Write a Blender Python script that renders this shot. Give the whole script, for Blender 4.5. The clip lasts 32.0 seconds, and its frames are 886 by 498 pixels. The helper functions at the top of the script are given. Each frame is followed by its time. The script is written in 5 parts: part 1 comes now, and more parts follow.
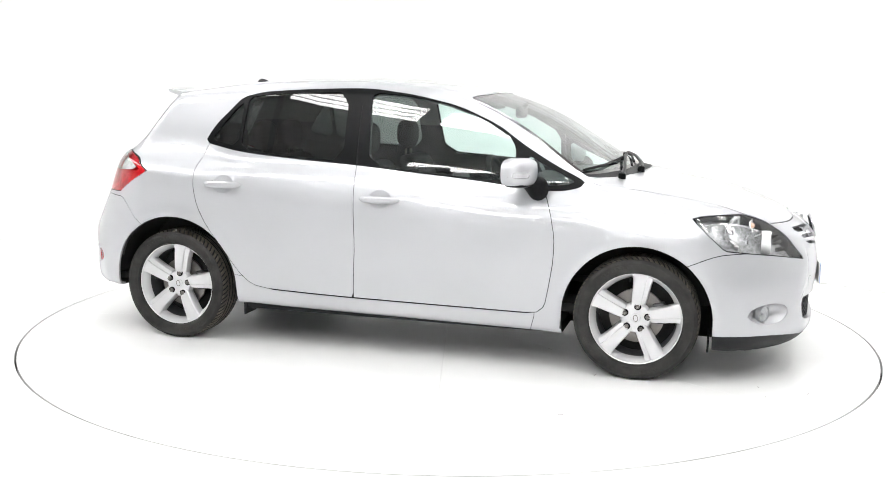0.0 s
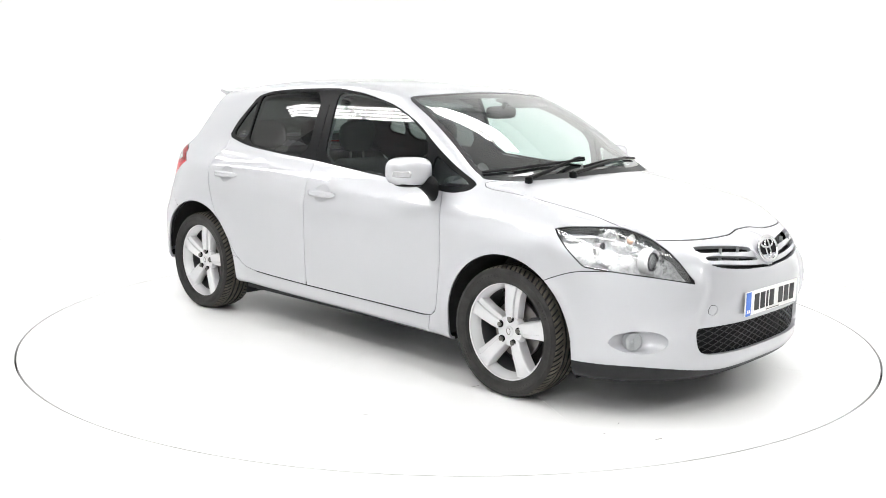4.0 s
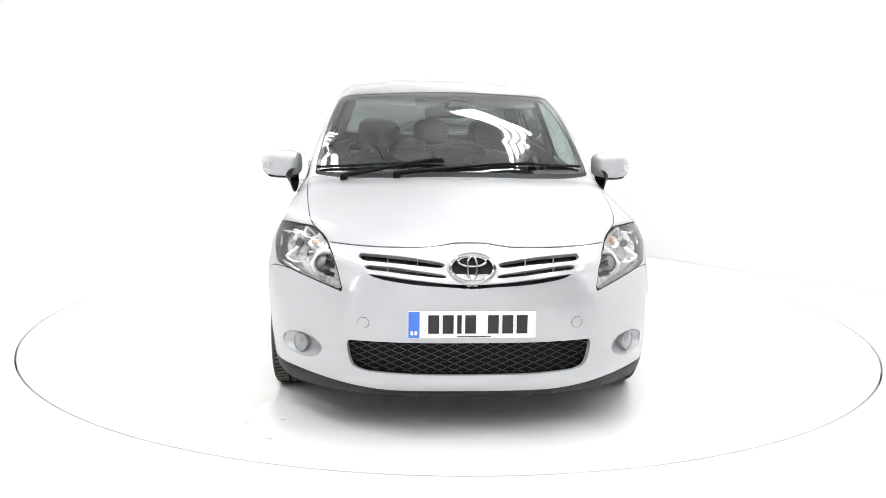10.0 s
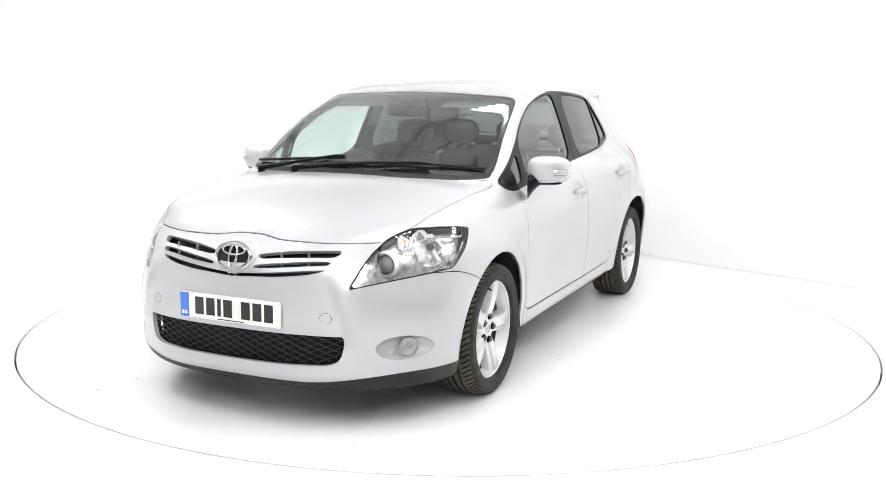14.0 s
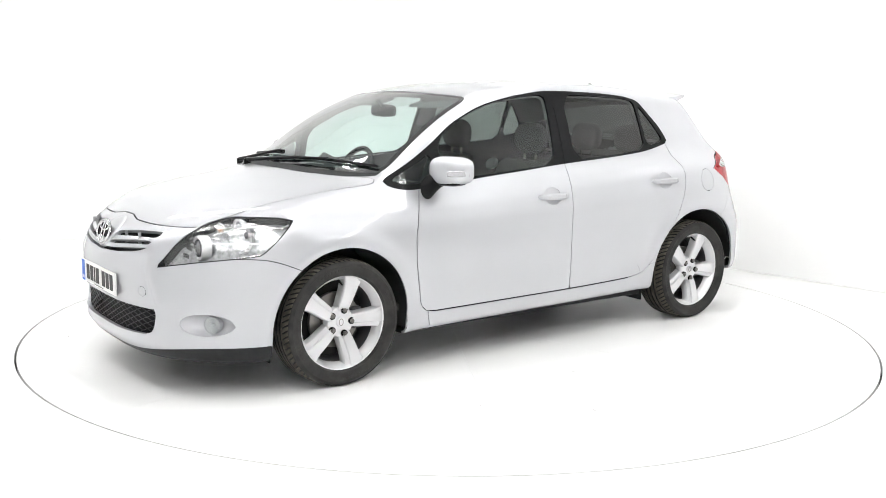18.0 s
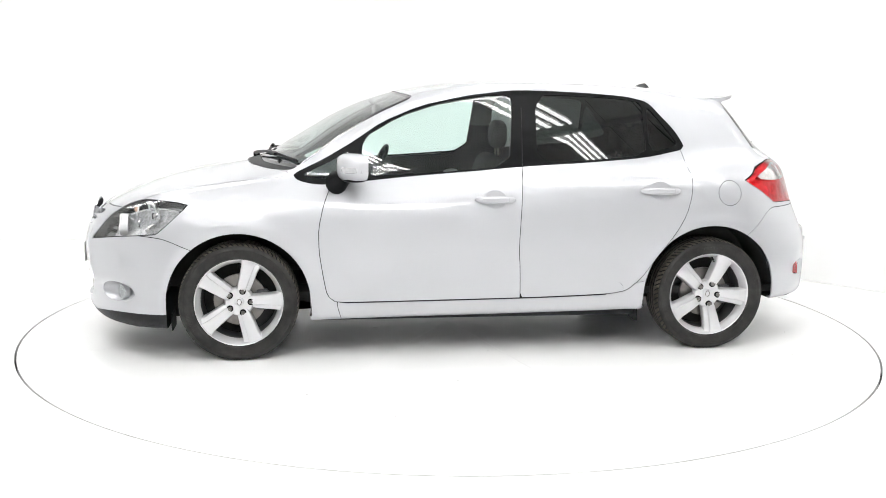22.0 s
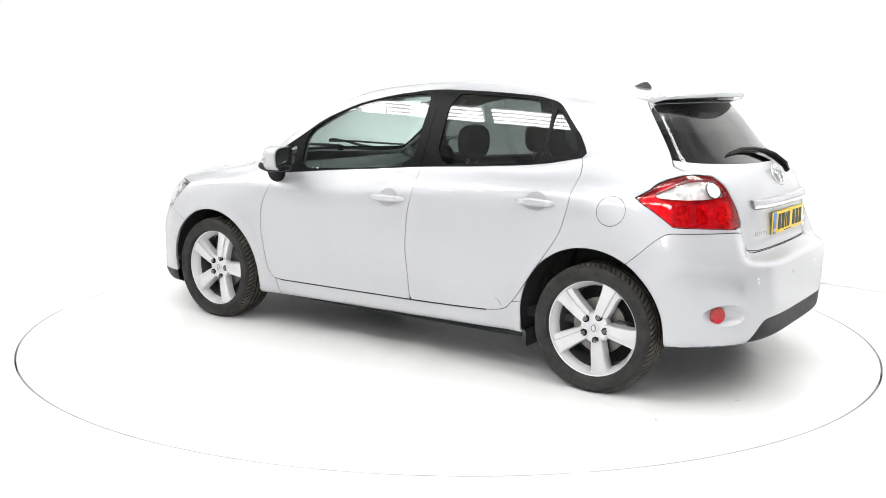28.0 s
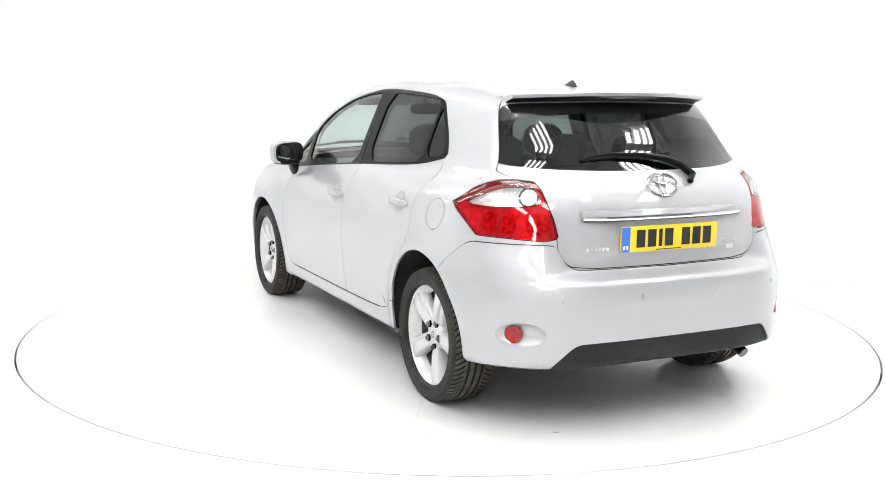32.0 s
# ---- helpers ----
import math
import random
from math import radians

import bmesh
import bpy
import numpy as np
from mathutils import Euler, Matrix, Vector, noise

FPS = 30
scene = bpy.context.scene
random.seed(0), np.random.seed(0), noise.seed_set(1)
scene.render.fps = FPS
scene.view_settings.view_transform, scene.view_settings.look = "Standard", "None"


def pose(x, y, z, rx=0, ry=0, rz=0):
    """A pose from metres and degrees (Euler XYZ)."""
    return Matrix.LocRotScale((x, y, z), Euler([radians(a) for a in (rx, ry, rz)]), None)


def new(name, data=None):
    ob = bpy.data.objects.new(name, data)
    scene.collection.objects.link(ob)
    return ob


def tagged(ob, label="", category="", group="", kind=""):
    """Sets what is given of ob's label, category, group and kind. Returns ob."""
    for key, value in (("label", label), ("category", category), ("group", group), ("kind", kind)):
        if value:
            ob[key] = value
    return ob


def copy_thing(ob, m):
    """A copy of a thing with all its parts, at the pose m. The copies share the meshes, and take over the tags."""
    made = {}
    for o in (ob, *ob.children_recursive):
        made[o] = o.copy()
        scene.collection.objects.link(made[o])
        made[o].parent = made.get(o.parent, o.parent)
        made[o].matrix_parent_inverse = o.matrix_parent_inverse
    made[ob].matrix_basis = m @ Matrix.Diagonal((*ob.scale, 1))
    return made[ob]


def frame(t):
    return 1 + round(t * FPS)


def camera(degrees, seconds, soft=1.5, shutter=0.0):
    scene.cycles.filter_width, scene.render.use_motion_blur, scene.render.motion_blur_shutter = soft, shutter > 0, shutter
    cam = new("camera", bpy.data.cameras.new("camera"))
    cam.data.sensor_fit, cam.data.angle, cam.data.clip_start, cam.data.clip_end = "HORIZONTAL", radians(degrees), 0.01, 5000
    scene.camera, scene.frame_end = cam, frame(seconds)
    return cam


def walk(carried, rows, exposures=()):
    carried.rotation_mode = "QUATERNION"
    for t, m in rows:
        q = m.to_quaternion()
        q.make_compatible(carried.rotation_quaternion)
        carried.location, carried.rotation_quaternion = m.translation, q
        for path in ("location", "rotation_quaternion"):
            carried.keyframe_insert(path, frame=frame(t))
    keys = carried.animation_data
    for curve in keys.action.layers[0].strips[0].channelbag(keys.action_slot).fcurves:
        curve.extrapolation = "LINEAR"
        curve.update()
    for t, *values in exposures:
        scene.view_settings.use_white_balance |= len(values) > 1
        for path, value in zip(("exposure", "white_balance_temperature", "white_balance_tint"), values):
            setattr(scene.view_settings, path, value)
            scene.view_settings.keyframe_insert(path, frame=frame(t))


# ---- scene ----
cam = camera(49.02, 32.0, soft=0.9)
walk(cam, [(0.0, pose(0, -5.9504, 1.4327, 80.6507, 0, 0.3517) @ pose(0, 0, 0, 0, 0, 0.7244)),
           (32.0, pose(0, -5.9504, 1.4327, 80.6507, 0, 0.3517) @ pose(0, 0, 0, 0, 0, 0.7244))],
     exposures=[(0.0, -1.0), (32.0, -1.0)])


# ---------------------------------------------------------------- light
world = bpy.data.worlds.new("world")
scene.world = world
world.use_nodes = True
world.node_tree.nodes["Background"].inputs["Color"].default_value = (0.9, 0.95, 1.0, 1)
world.node_tree.nodes["Background"].inputs["Strength"].default_value = 0.3


# ---------------------------------------------------------------- materials
def material(name, color, rough=0.5, metal=0.0, coat=0.0, vary=0.06, scale=6.0, bump=0.0, grain=200.0, emit=0.0, spec=0.5):
    m = bpy.data.materials.new(name)
    m.use_nodes = True
    nt = m.node_tree
    b = nt.nodes["Principled BSDF"]
    b.inputs["Roughness"].default_value = rough
    b.inputs["Metallic"].default_value = metal
    b.inputs["Coat Weight"].default_value = coat
    b.inputs["Coat Roughness"].default_value = 0.015
    b.inputs["Coat IOR"].default_value = 1.6
    b.inputs["Specular IOR Level"].default_value = spec
    pos = nt.nodes.new("ShaderNodeTexCoord")
    n1 = nt.nodes.new("ShaderNodeTexNoise")
    n1.inputs["Scale"].default_value, n1.inputs["Detail"].default_value = scale, 6
    nt.links.new(pos.outputs["Object"], n1.inputs["Vector"])
    ramp = nt.nodes.new("ShaderNodeMapRange")
    ramp.inputs["From Min"].default_value, ramp.inputs["From Max"].default_value = 0.3, 0.7
    ramp.inputs["To Min"].default_value, ramp.inputs["To Max"].default_value = 1 - vary, 1 + vary
    nt.links.new(n1.outputs["Fac"], ramp.inputs["Value"])
    mul = nt.nodes.new("ShaderNodeVectorMath")
    mul.operation = "SCALE"
    mul.inputs[0].default_value = color
    nt.links.new(ramp.outputs["Result"], mul.inputs["Scale"])
    nt.links.new(mul.outputs["Vector"], b.inputs["Base Color"])
    if bump:
        n2 = nt.nodes.new("ShaderNodeTexNoise")
        n2.inputs["Scale"].default_value, n2.inputs["Detail"].default_value = grain, 3
        nt.links.new(pos.outputs["Object"], n2.inputs["Vector"])
        bp = nt.nodes.new("ShaderNodeBump")
        bp.inputs["Strength"].default_value, bp.inputs["Distance"].default_value = bump, 0.002
        nt.links.new(n2.outputs["Fac"], bp.inputs["Height"])
        nt.links.new(bp.outputs["Normal"], b.inputs["Normal"])
    if emit:
        b.inputs["Emission Color"].default_value = (*color, 1)
        b.inputs["Emission Strength"].default_value = emit
    return m


def pane(name, tint, base=0.075, rough=0.0, fall=4.0):
    """Thin glass: what lies behind shows through its tint, and it mirrors by the angle."""
    m = bpy.data.materials.new(name)
    m.use_nodes = True
    nt = m.node_tree
    nt.nodes.remove(nt.nodes["Principled BSDF"])
    t, g = nt.nodes.new("ShaderNodeBsdfTransparent"), nt.nodes.new("ShaderNodeBsdfGlossy")
    t.inputs["Color"].default_value = (*tint, 1)
    g.inputs["Roughness"].default_value = rough
    lw, mix = nt.nodes.new("ShaderNodeLayerWeight"), nt.nodes.new("ShaderNodeMixShader")
    lw.inputs["Blend"].default_value = 0.5
    power, scale = nt.nodes.new("ShaderNodeMath"), nt.nodes.new("ShaderNodeMapRange")
    power.operation = "POWER"
    power.inputs[1].default_value = fall
    scale.inputs["To Min"].default_value, scale.inputs["To Max"].default_value = base, 1.0
    nt.links.new(lw.outputs["Facing"], power.inputs[0])
    nt.links.new(power.outputs["Value"], scale.inputs["Value"])
    nt.links.new(scale.outputs["Result"], mix.inputs["Fac"])
    nt.links.new(t.outputs["BSDF"], mix.inputs[1])
    nt.links.new(g.outputs["BSDF"], mix.inputs[2])
    nt.links.new(mix.outputs["Shader"], nt.nodes["Material Output"].inputs["Surface"])
    return m


paint = material("silver_paint", (0.485, 0.492, 0.514), 0.44, 0.42, 1.0, 0.012, 3, 0.03, 1500)
white_wall = material("white_wall_paint", (0.87, 0.87, 0.868), 0.7, vary=0.02, scale=1.5, bump=0.1, grain=60)
plain_wall = material("plain_wall_paint", (0.82, 0.82, 0.82), 0.8, vary=0.06, scale=1.5, bump=0.1, grain=60)
white_floor = material("white_floor_paint", (0.88, 0.88, 0.877), 0.27, vary=0.025, scale=2.0, bump=0.05, grain=80)
unseen_wall_grey = material("unseen_wall_grey", (0.30, 0.305, 0.31), 0.6, vary=0.1, scale=2)
trench = material("dark_gap", (0.06, 0.06, 0.06), 0.9)
black_plastic = material("black_plastic", (0.014, 0.015, 0.016), 0.55, vary=0.15, scale=30, bump=0.15, grain=500, spec=0.25)
gloss_black = material("gloss_black", (0.012, 0.012, 0.013), 0.18, coat=0.5)
black_satin = material("black_satin", (0.0055, 0.0058, 0.0062), 0.32, vary=0.1, scale=40, spec=0.09)
mesh_grey = material("mesh_plastic", (0.014, 0.014, 0.015), 0.4, vary=0.1, scale=30)
rubber = material("rubber_seal", (0.010, 0.010, 0.011), 0.7, spec=0.2)
tyre_rubber = material("tyre_rubber", (0.026, 0.0255, 0.0245), 0.7, vary=0.35, scale=14, bump=0.3, grain=150, spec=0.25)
alloy = material("alloy_silver", (0.66, 0.66, 0.67), 0.36, 0.45, 0.5, 0.02, 10)
alloy_dark = material("alloy_inner", (0.10, 0.10, 0.105), 0.5, 0.5, vary=0.1, scale=12)
steel = material("brake_steel", (0.20, 0.19, 0.18), 0.35, 0.8, vary=0.25, scale=9)
chrome = material("chrome", (0.85, 0.85, 0.86), 0.06, 1.0, vary=0.0)
trim_grey = material("interior_trim", (0.026, 0.027, 0.028), 0.7, vary=0.12, scale=12, bump=0.08, grain=350)
headliner = material("headliner", (0.16, 0.16, 0.158), 0.9, vary=0.05, scale=20, bump=0.06, grain=400)
seat_cloth = material("seat_cloth", (0.016, 0.0165, 0.017), 0.9, vary=0.15, scale=12)
dark_under = material("underbody", (0.02, 0.02, 0.02), 0.8, vary=0.3, scale=8)
tail_bowl = material("tail_bowl", (0.80, 0.80, 0.80), 0.2, 0.35, vary=0.3, scale=40, bump=1.0, grain=45)
red_deep = material("red_reflector", (0.30, 0.003, 0.007), 0.22, coat=0.35, vary=0.35, scale=70, bump=0.5, grain=120)
red_bright = material("red_prism", (0.55, 0.20, 0.20), 0.2, coat=1.0, vary=0.6, scale=60, bump=0.5, grain=160)
tread_rubber = material("tread_rubber", (0.080, 0.073, 0.060), 0.85, vary=0.35, scale=20, bump=0.3, grain=150, spec=0.2)
clear_back = material("lamp_reflector", (0.62, 0.59, 0.60), 0.16, 0.45, vary=0.55, scale=45, bump=1.0, grain=55)
lamp_chrome = material("lamp_chrome", (0.90, 0.90, 0.91), 0.12, 0.25, vary=0.15, scale=25, bump=0.8, grain=38)
lamp_dark = material("lamp_dark", (0.10, 0.10, 0.105), 0.25, 0.3)
lamp_inner = material("lamp_inner", (0.82, 0.825, 0.84), 0.16, 0.6, vary=0.35, scale=60, bump=0.8, grain=75)
lamp_black = material("lamp_black", (0.02, 0.02, 0.021), 0.2, coat=0.4)
lens_grey = material("lens_grey", (0.22, 0.225, 0.23), 0.06, coat=1.0)
bright_trim = material("bright_trim", (0.80, 0.80, 0.81), 0.20, 0.75, vary=0.03, scale=20)
strip_lens = material("strip_lens", (0.55, 0.55, 0.56), 0.12, 0.4, 1.0, vary=0.08, scale=60)
lamp_ring = material("lamp_ring", (0.86, 0.86, 0.87), 0.2, 0.3, vary=0.02)
badge_chrome = material("badge_chrome", (0.58, 0.58, 0.59), 0.10, 1.0, vary=0.0)
mirror_glass = material("mirror_glass", (0.60, 0.63, 0.64), 0.01, 1.0, vary=0.0)
trim_silver = material("trim_silver", (0.40, 0.41, 0.42), 0.35, 0.6)
amber = material("amber_bulb", (0.62, 0.40, 0.30), 0.15)
plate_white = material("plate_white", (0.82, 0.82, 0.80), 0.4, vary=0.02)
plate_yellow = material("plate_yellow", (0.86, 0.62, 0.03), 0.4, vary=0.02)
plate_blue = material("plate_blue", (0.05, 0.17, 0.62), 0.4)
plate_ink = material("plate_ink", (0.012, 0.012, 0.012), 0.5)
ceiling_metal = material("ceiling_metal", (0.80, 0.81, 0.81), 0.5, 0.0, vary=0.08, scale=2)
beam_grey = material("beam_grey", (0.55, 0.56, 0.57), 0.5)
scuff_grey = material("scuff_grey", (0.38, 0.37, 0.36), 0.8, vary=0.3, scale=80)
tube_light = material("tube_light", (1.0, 0.993, 0.985), emit=36.0)
glass = pane("window_glass", (0.85, 0.955, 0.925))
screen_glass = pane("windscreen_glass", (0.83, 0.945, 0.91), 0.12, 0.0, 3.0)
dark_glass = pane("privacy_glass", (0.14, 0.158, 0.152), 0.055, 0.0, 4.4)
red_glass = pane("red_lens_glass", (0.80, 0.012, 0.030), 0.05)
clear_lens = pane("clear_lens", (0.95, 0.96, 0.96))


# ---------------------------------------------------------------- building helpers
def part(name, bm, mat, parent=None, label="", smooth=True):
    """Links a bmesh as one mesh object under a thing or a part, never deeper than a sub-part."""
    while parent and parent.parent and parent.parent.parent:
        parent = parent.parent
    me = bpy.data.meshes.new(name)
    bmesh.ops.recalc_face_normals(bm, faces=bm.faces)
    bm.to_mesh(me)
    bm.free()
    me.materials.append(mat)
    for p in me.polygons:
        p.use_smooth = smooth
    if smooth:
        me.set_sharp_from_angle(angle=radians(35))
    ob = new(name, me)
    ob.parent = parent
    return tagged(ob, label)


def box(bm, lo, hi, bevel=0.0, seg=2):
    """A box between two corners, with rounded edges."""
    r = bmesh.ops.create_cube(bm, size=1)
    vs = r["verts"]
    for v in vs:
        v.co = Vector([(a + b) / 2 + c * (b - a) for a, b, c in zip(lo, hi, v.co)])
    if bevel:
        es = list({e for v in vs for e in v.link_edges})
        bmesh.ops.bevel(bm, geom=es, offset=bevel, segments=seg, affect="EDGES", profile=0.5)
    return bm


def lathe(bm, profile, axis="y", n=48, at=(0, 0, 0), close=False):
    """Turns a profile of (radius, along) about an axis."""
    rings = []
    for r, h in profile:
        ring = []
        for k in range(n):
            a = 2 * math.pi * k / n
            c, s = r * math.cos(a), r * math.sin(a)
            p = {"x": (h, c, s), "y": (c, h, s), "z": (c, s, h)}[axis]
            ring.append(bm.verts.new(Vector(p) + Vector(at)))
        rings.append(ring)
    pairs = list(zip(rings, rings[1:])) + ([(rings[-1], rings[0])] if close else [])
    for a, b in pairs:
        for k in range(n):
            bm.faces.new((a[k], a[(k + 1) % n], b[(k + 1) % n], b[k]))
    return rings


def tube(bm, points, radius, n=10):
    """A round bar along a line of points; radius may be one number or one a point."""
    pts = [Vector(p) for p in points]
    rad = radius if isinstance(radius, (list, tuple)) else [radius] * len(pts)
    rings = []
    for i, p in enumerate(pts):
        d = (pts[min(i + 1, len(pts) - 1)] - pts[max(i - 1, 0)]).normalized()
        u = d.orthogonal().normalized() if i == 0 else (u - d * u.dot(d)).normalized()
        w = d.cross(u)
        rings.append([bm.verts.new(p + (u * math.cos(a) + w * math.sin(a)) * rad[i]) for a in (2 * math.pi * k / n for k in range(n))])
    for a, b in zip(rings, rings[1:]):
        for k in range(n):
            bm.faces.new((a[k], a[(k + 1) % n], b[(k + 1) % n], b[k]))
    bm.faces.new(rings[0][::-1]), bm.faces.new(rings[-1])


def slab(bm, outline, lift, thick):
    """A plate with an outline of 2D points; lift((u, v), depth) puts a point into space."""
    top = [bm.verts.new(lift(p, 0)) for p in outline]
    low = [bm.verts.new(lift(p, thick)) for p in outline]
    bm.faces.new(top), bm.faces.new(low[::-1])
    for k in range(len(outline)):
        j = (k + 1) % len(outline)
        bm.faces.new((top[k], low[k], low[j], top[j]))


# ---------------------------------------------------------------- studio
R_TABLE = 2.489


def studio():
    # floor round the turntable
    bm = bmesh.new()
    n = 160
    room = [(-7.4, 4.4), (-0.15, 4.4), (8.4, -4.2), (8.4, -9.5), (-7.4, -9.5)]

    def edge(a):
        d = Vector((math.cos(a), math.sin(a)))
        best = 99
        for p, q in zip(room, room[1:] + room[:1]):
            p, q = Vector(p), Vector(q)
            e = q - p
            den = d.x * e.y - d.y * e.x
            if abs(den) > 1e-9:
                t = (p.x * e.y - p.y * e.x) / den
                s = (p.x * d.y - p.y * d.x) / den
                if t > 0 and -1e-6 <= s <= 1 + 1e-6:
                    best = min(best, t)
        return best
    rings = [[], [], []]
    for k in range(n):
        a = 2 * math.pi * k / n
        f = edge(a)
        for ring, r, z in ((rings[0], R_TABLE + 0.009, -0.05), (rings[1], R_TABLE + 0.009, 0.0), (rings[2], f + 0.1, 0.0)):
            ring.append(bm.verts.new((r * math.cos(a), r * math.sin(a), z)))
    for a, b in zip(rings, rings[1:]):
        for k in range(n):
            bm.faces.new((a[k], a[(k + 1) % n], b[(k + 1) % n], b[k]))
    floor = part("floor", bm, white_floor)
    tagged(floor, "glossy white painted studio floor round a turntable", "floor", kind="structure")
    bm = bmesh.new()
    lathe(bm, [(0.01, -0.05), (R_TABLE + 0.05, -0.05), (R_TABLE + 0.05, -0.08), (0.01, -0.08)], "z", 96, close=True)
    tagged(part("pit", bm, trench), "dark pit under the turntable", "floor", kind="structure")
    # one seamless wall: left side, back and corner run into each other; its coved foot fades out along the corner
    path = []
    for a, b, n in (((-7.4, 1.0), (-7.4, 2.4), 12), ((-5.4, 4.4), (-1.2, 4.4), 5), ((1.25, 3.02), (8.4, -4.2), 30)):
        path += [Vector(a).lerp(Vector(b), k / (n - 1)) for k in range(n)]
    arcs = []
    for p, q, r, s in ((Vector((-7.4, 2.4)), Vector((-5.4, 4.4)), Vector((-7.4, 4.4)), 12), (Vector((-1.2, 4.4)), Vector((1.25, 3.02)), Vector((-0.15, 4.4)), 12)):
        arcs.append([p * (1 - t) ** 2 + r * 2 * t * (1 - t) + q * t * t for t in (k / s for k in range(1, s))])
    path = path[:12] + arcs[0] + path[12:17] + arcs[1] + path[17:]
    bm = bmesh.new()
    rows = []
    for k, p in enumerate(path):
        e = (path[min(k + 1, len(path) - 1)] - path[max(k - 1, 0)]).normalized()
        inn = Vector((e.y, -e.x))
        t = min(max((p.x + 1.2) / 2.4, 0), 1)
        cove = 1.4 * (1 - t) ** 1.5 + 0.004
        prof = [(cove * (1 - math.sin(a)), cove * (1 - math.cos(a)) + 0.002) for a in (radians(7.5 * i) for i in range(13))]
        prof += [(0, 2.5), (0, 4.8), (-0.12, 4.8), (-0.12, 0.002)]
        rows.append([bm.verts.new((*(p + inn * a), b)) for a, b in prof])
    for a, b in zip(rows, rows[1:]):
        for i in range(len(a) - 1):
            bm.faces.new((a[i], a[i + 1], b[i + 1], b[i]))
    wall = part("wall_back", bm, white_wall)
    tagged(wall, "seamless white painted studio wall with a coved foot", "wall", kind="structure")
    # Unseen walls added; right wall and upper bands are dark to shade the car.
    for name, lo, hi in (("wall_left", (-7.52, -9.5, 0), (-7.4, 1.0, 4.8)), ("wall_right", (8.4, -9.5, 0), (8.52, -4.2, 4.8)), ("wall_behind", (-7.52, -9.62, 0), (8.52, -9.5, 4.8))):
        bm = bmesh.new()
        box(bm, lo, (hi[0], hi[1], 2.7))
        tagged(part(name, bm, {"wall_left": white_wall, "wall_right": unseen_wall_grey}.get(name, plain_wall), smooth=False), "plain wall out of view, toned to set the light on the car", "wall", kind="structure")
        # Upper band, out of view, set dark for the glass reflections.
        bm = bmesh.new()
        box(bm, (lo[0], lo[1], 2.7), hi)
        tagged(part(name + "_upper_band", bm, unseen_wall_grey, smooth=False), "dark grey upper wall out of view, added for the glass reflections", "wall", kind="structure")
    # ceiling of metal panels; the building stands askew to the camera
    turned = Matrix.Rotation(radians(-44.5), 4, "Z")
    bm = bmesh.new()
    v = -13.0
    while v < 10.0:
        box(bm, (-14.0, v, 4.8), (14.0, v + 0.675, 4.9), 0.006, 1)
        v += 0.7
    tagged(part("ceiling", bm, ceiling_metal, smooth=False), "grey metal roof panels over the studio", "ceiling", kind="structure").matrix_basis = turned
    bm = bmesh.new()
    box(bm, (-14.2, -13.2, 4.90), (14.2, 10.2, 4.94))
    tagged(part("roof_deck", bm, trench, smooth=False), "dark deck behind the roof panels", "ceiling", kind="structure").matrix_basis = turned
    for u in (-6.0, -1.2, 1.8, 5.2, 9.4):
        bm = bmesh.new()
        box(bm, (u - 0.05, -12.5, 4.62), (u + 0.05, 9.5, 4.79), 0.01)
        tagged(part("roof_beam", bm, beam_grey), "light grey steel roof beam", "beam", "roof beams", "structure").matrix_basis = turned
    # rows of tube lights
    lamp = new("light_bank")
    tagged(lamp, "four white tube lights on a frame under the ceiling", "ceiling light", "light banks")
    for k in range(4):
        bm = bmesh.new()
        tube(bm, [(-0.74, (k - 1.5) * 0.125, 0), (0.74, (k - 1.5) * 0.125, 0)], 0.030, 8)
        part("tube", bm, tube_light, lamp)
    bm = bmesh.new()
    for k in range(4):
        box(bm, (-0.77, (k - 1.5) * 0.125 - 0.044, 0.028), (0.77, (k - 1.5) * 0.125 + 0.044, 0.085), 0.005, 1)
    for x in (-0.6, 0.6):
        box(bm, (x - 0.03, -0.26, 0.086), (x + 0.03, 0.26, 0.106), 0.003, 1)
    part("frame", bm, white_wall, lamp)
    for sx in (-0.6, 0.6):
        bm = bmesh.new()
        tube(bm, [(sx, 0, 0.09), (sx, 0, 0.92)], 0.008, 6)
        part("hanger", bm, beam_grey, lamp)
    # The bank at u = -4.1 is an unseen extra, added to brighten the back left.
    rows = ((1.3, (-0.2, 1.75, 3.55, 5.7)), (-0.95, (-4.1, -2.3, 1.2, 3.0, 4.9)), (-3.45, (-5.0, -3.4, -1.8, -0.1, 1.6, 3.3, 5.0)), (-5.8, (1.8, 3.6, 5.4)))
    first = True
    for v, us in rows:
        for u in us:
            m = turned @ pose(u, v, 3.8)
            if first:
                lamp.matrix_basis, first = m, False
            else:
                copy_thing(lamp, m)


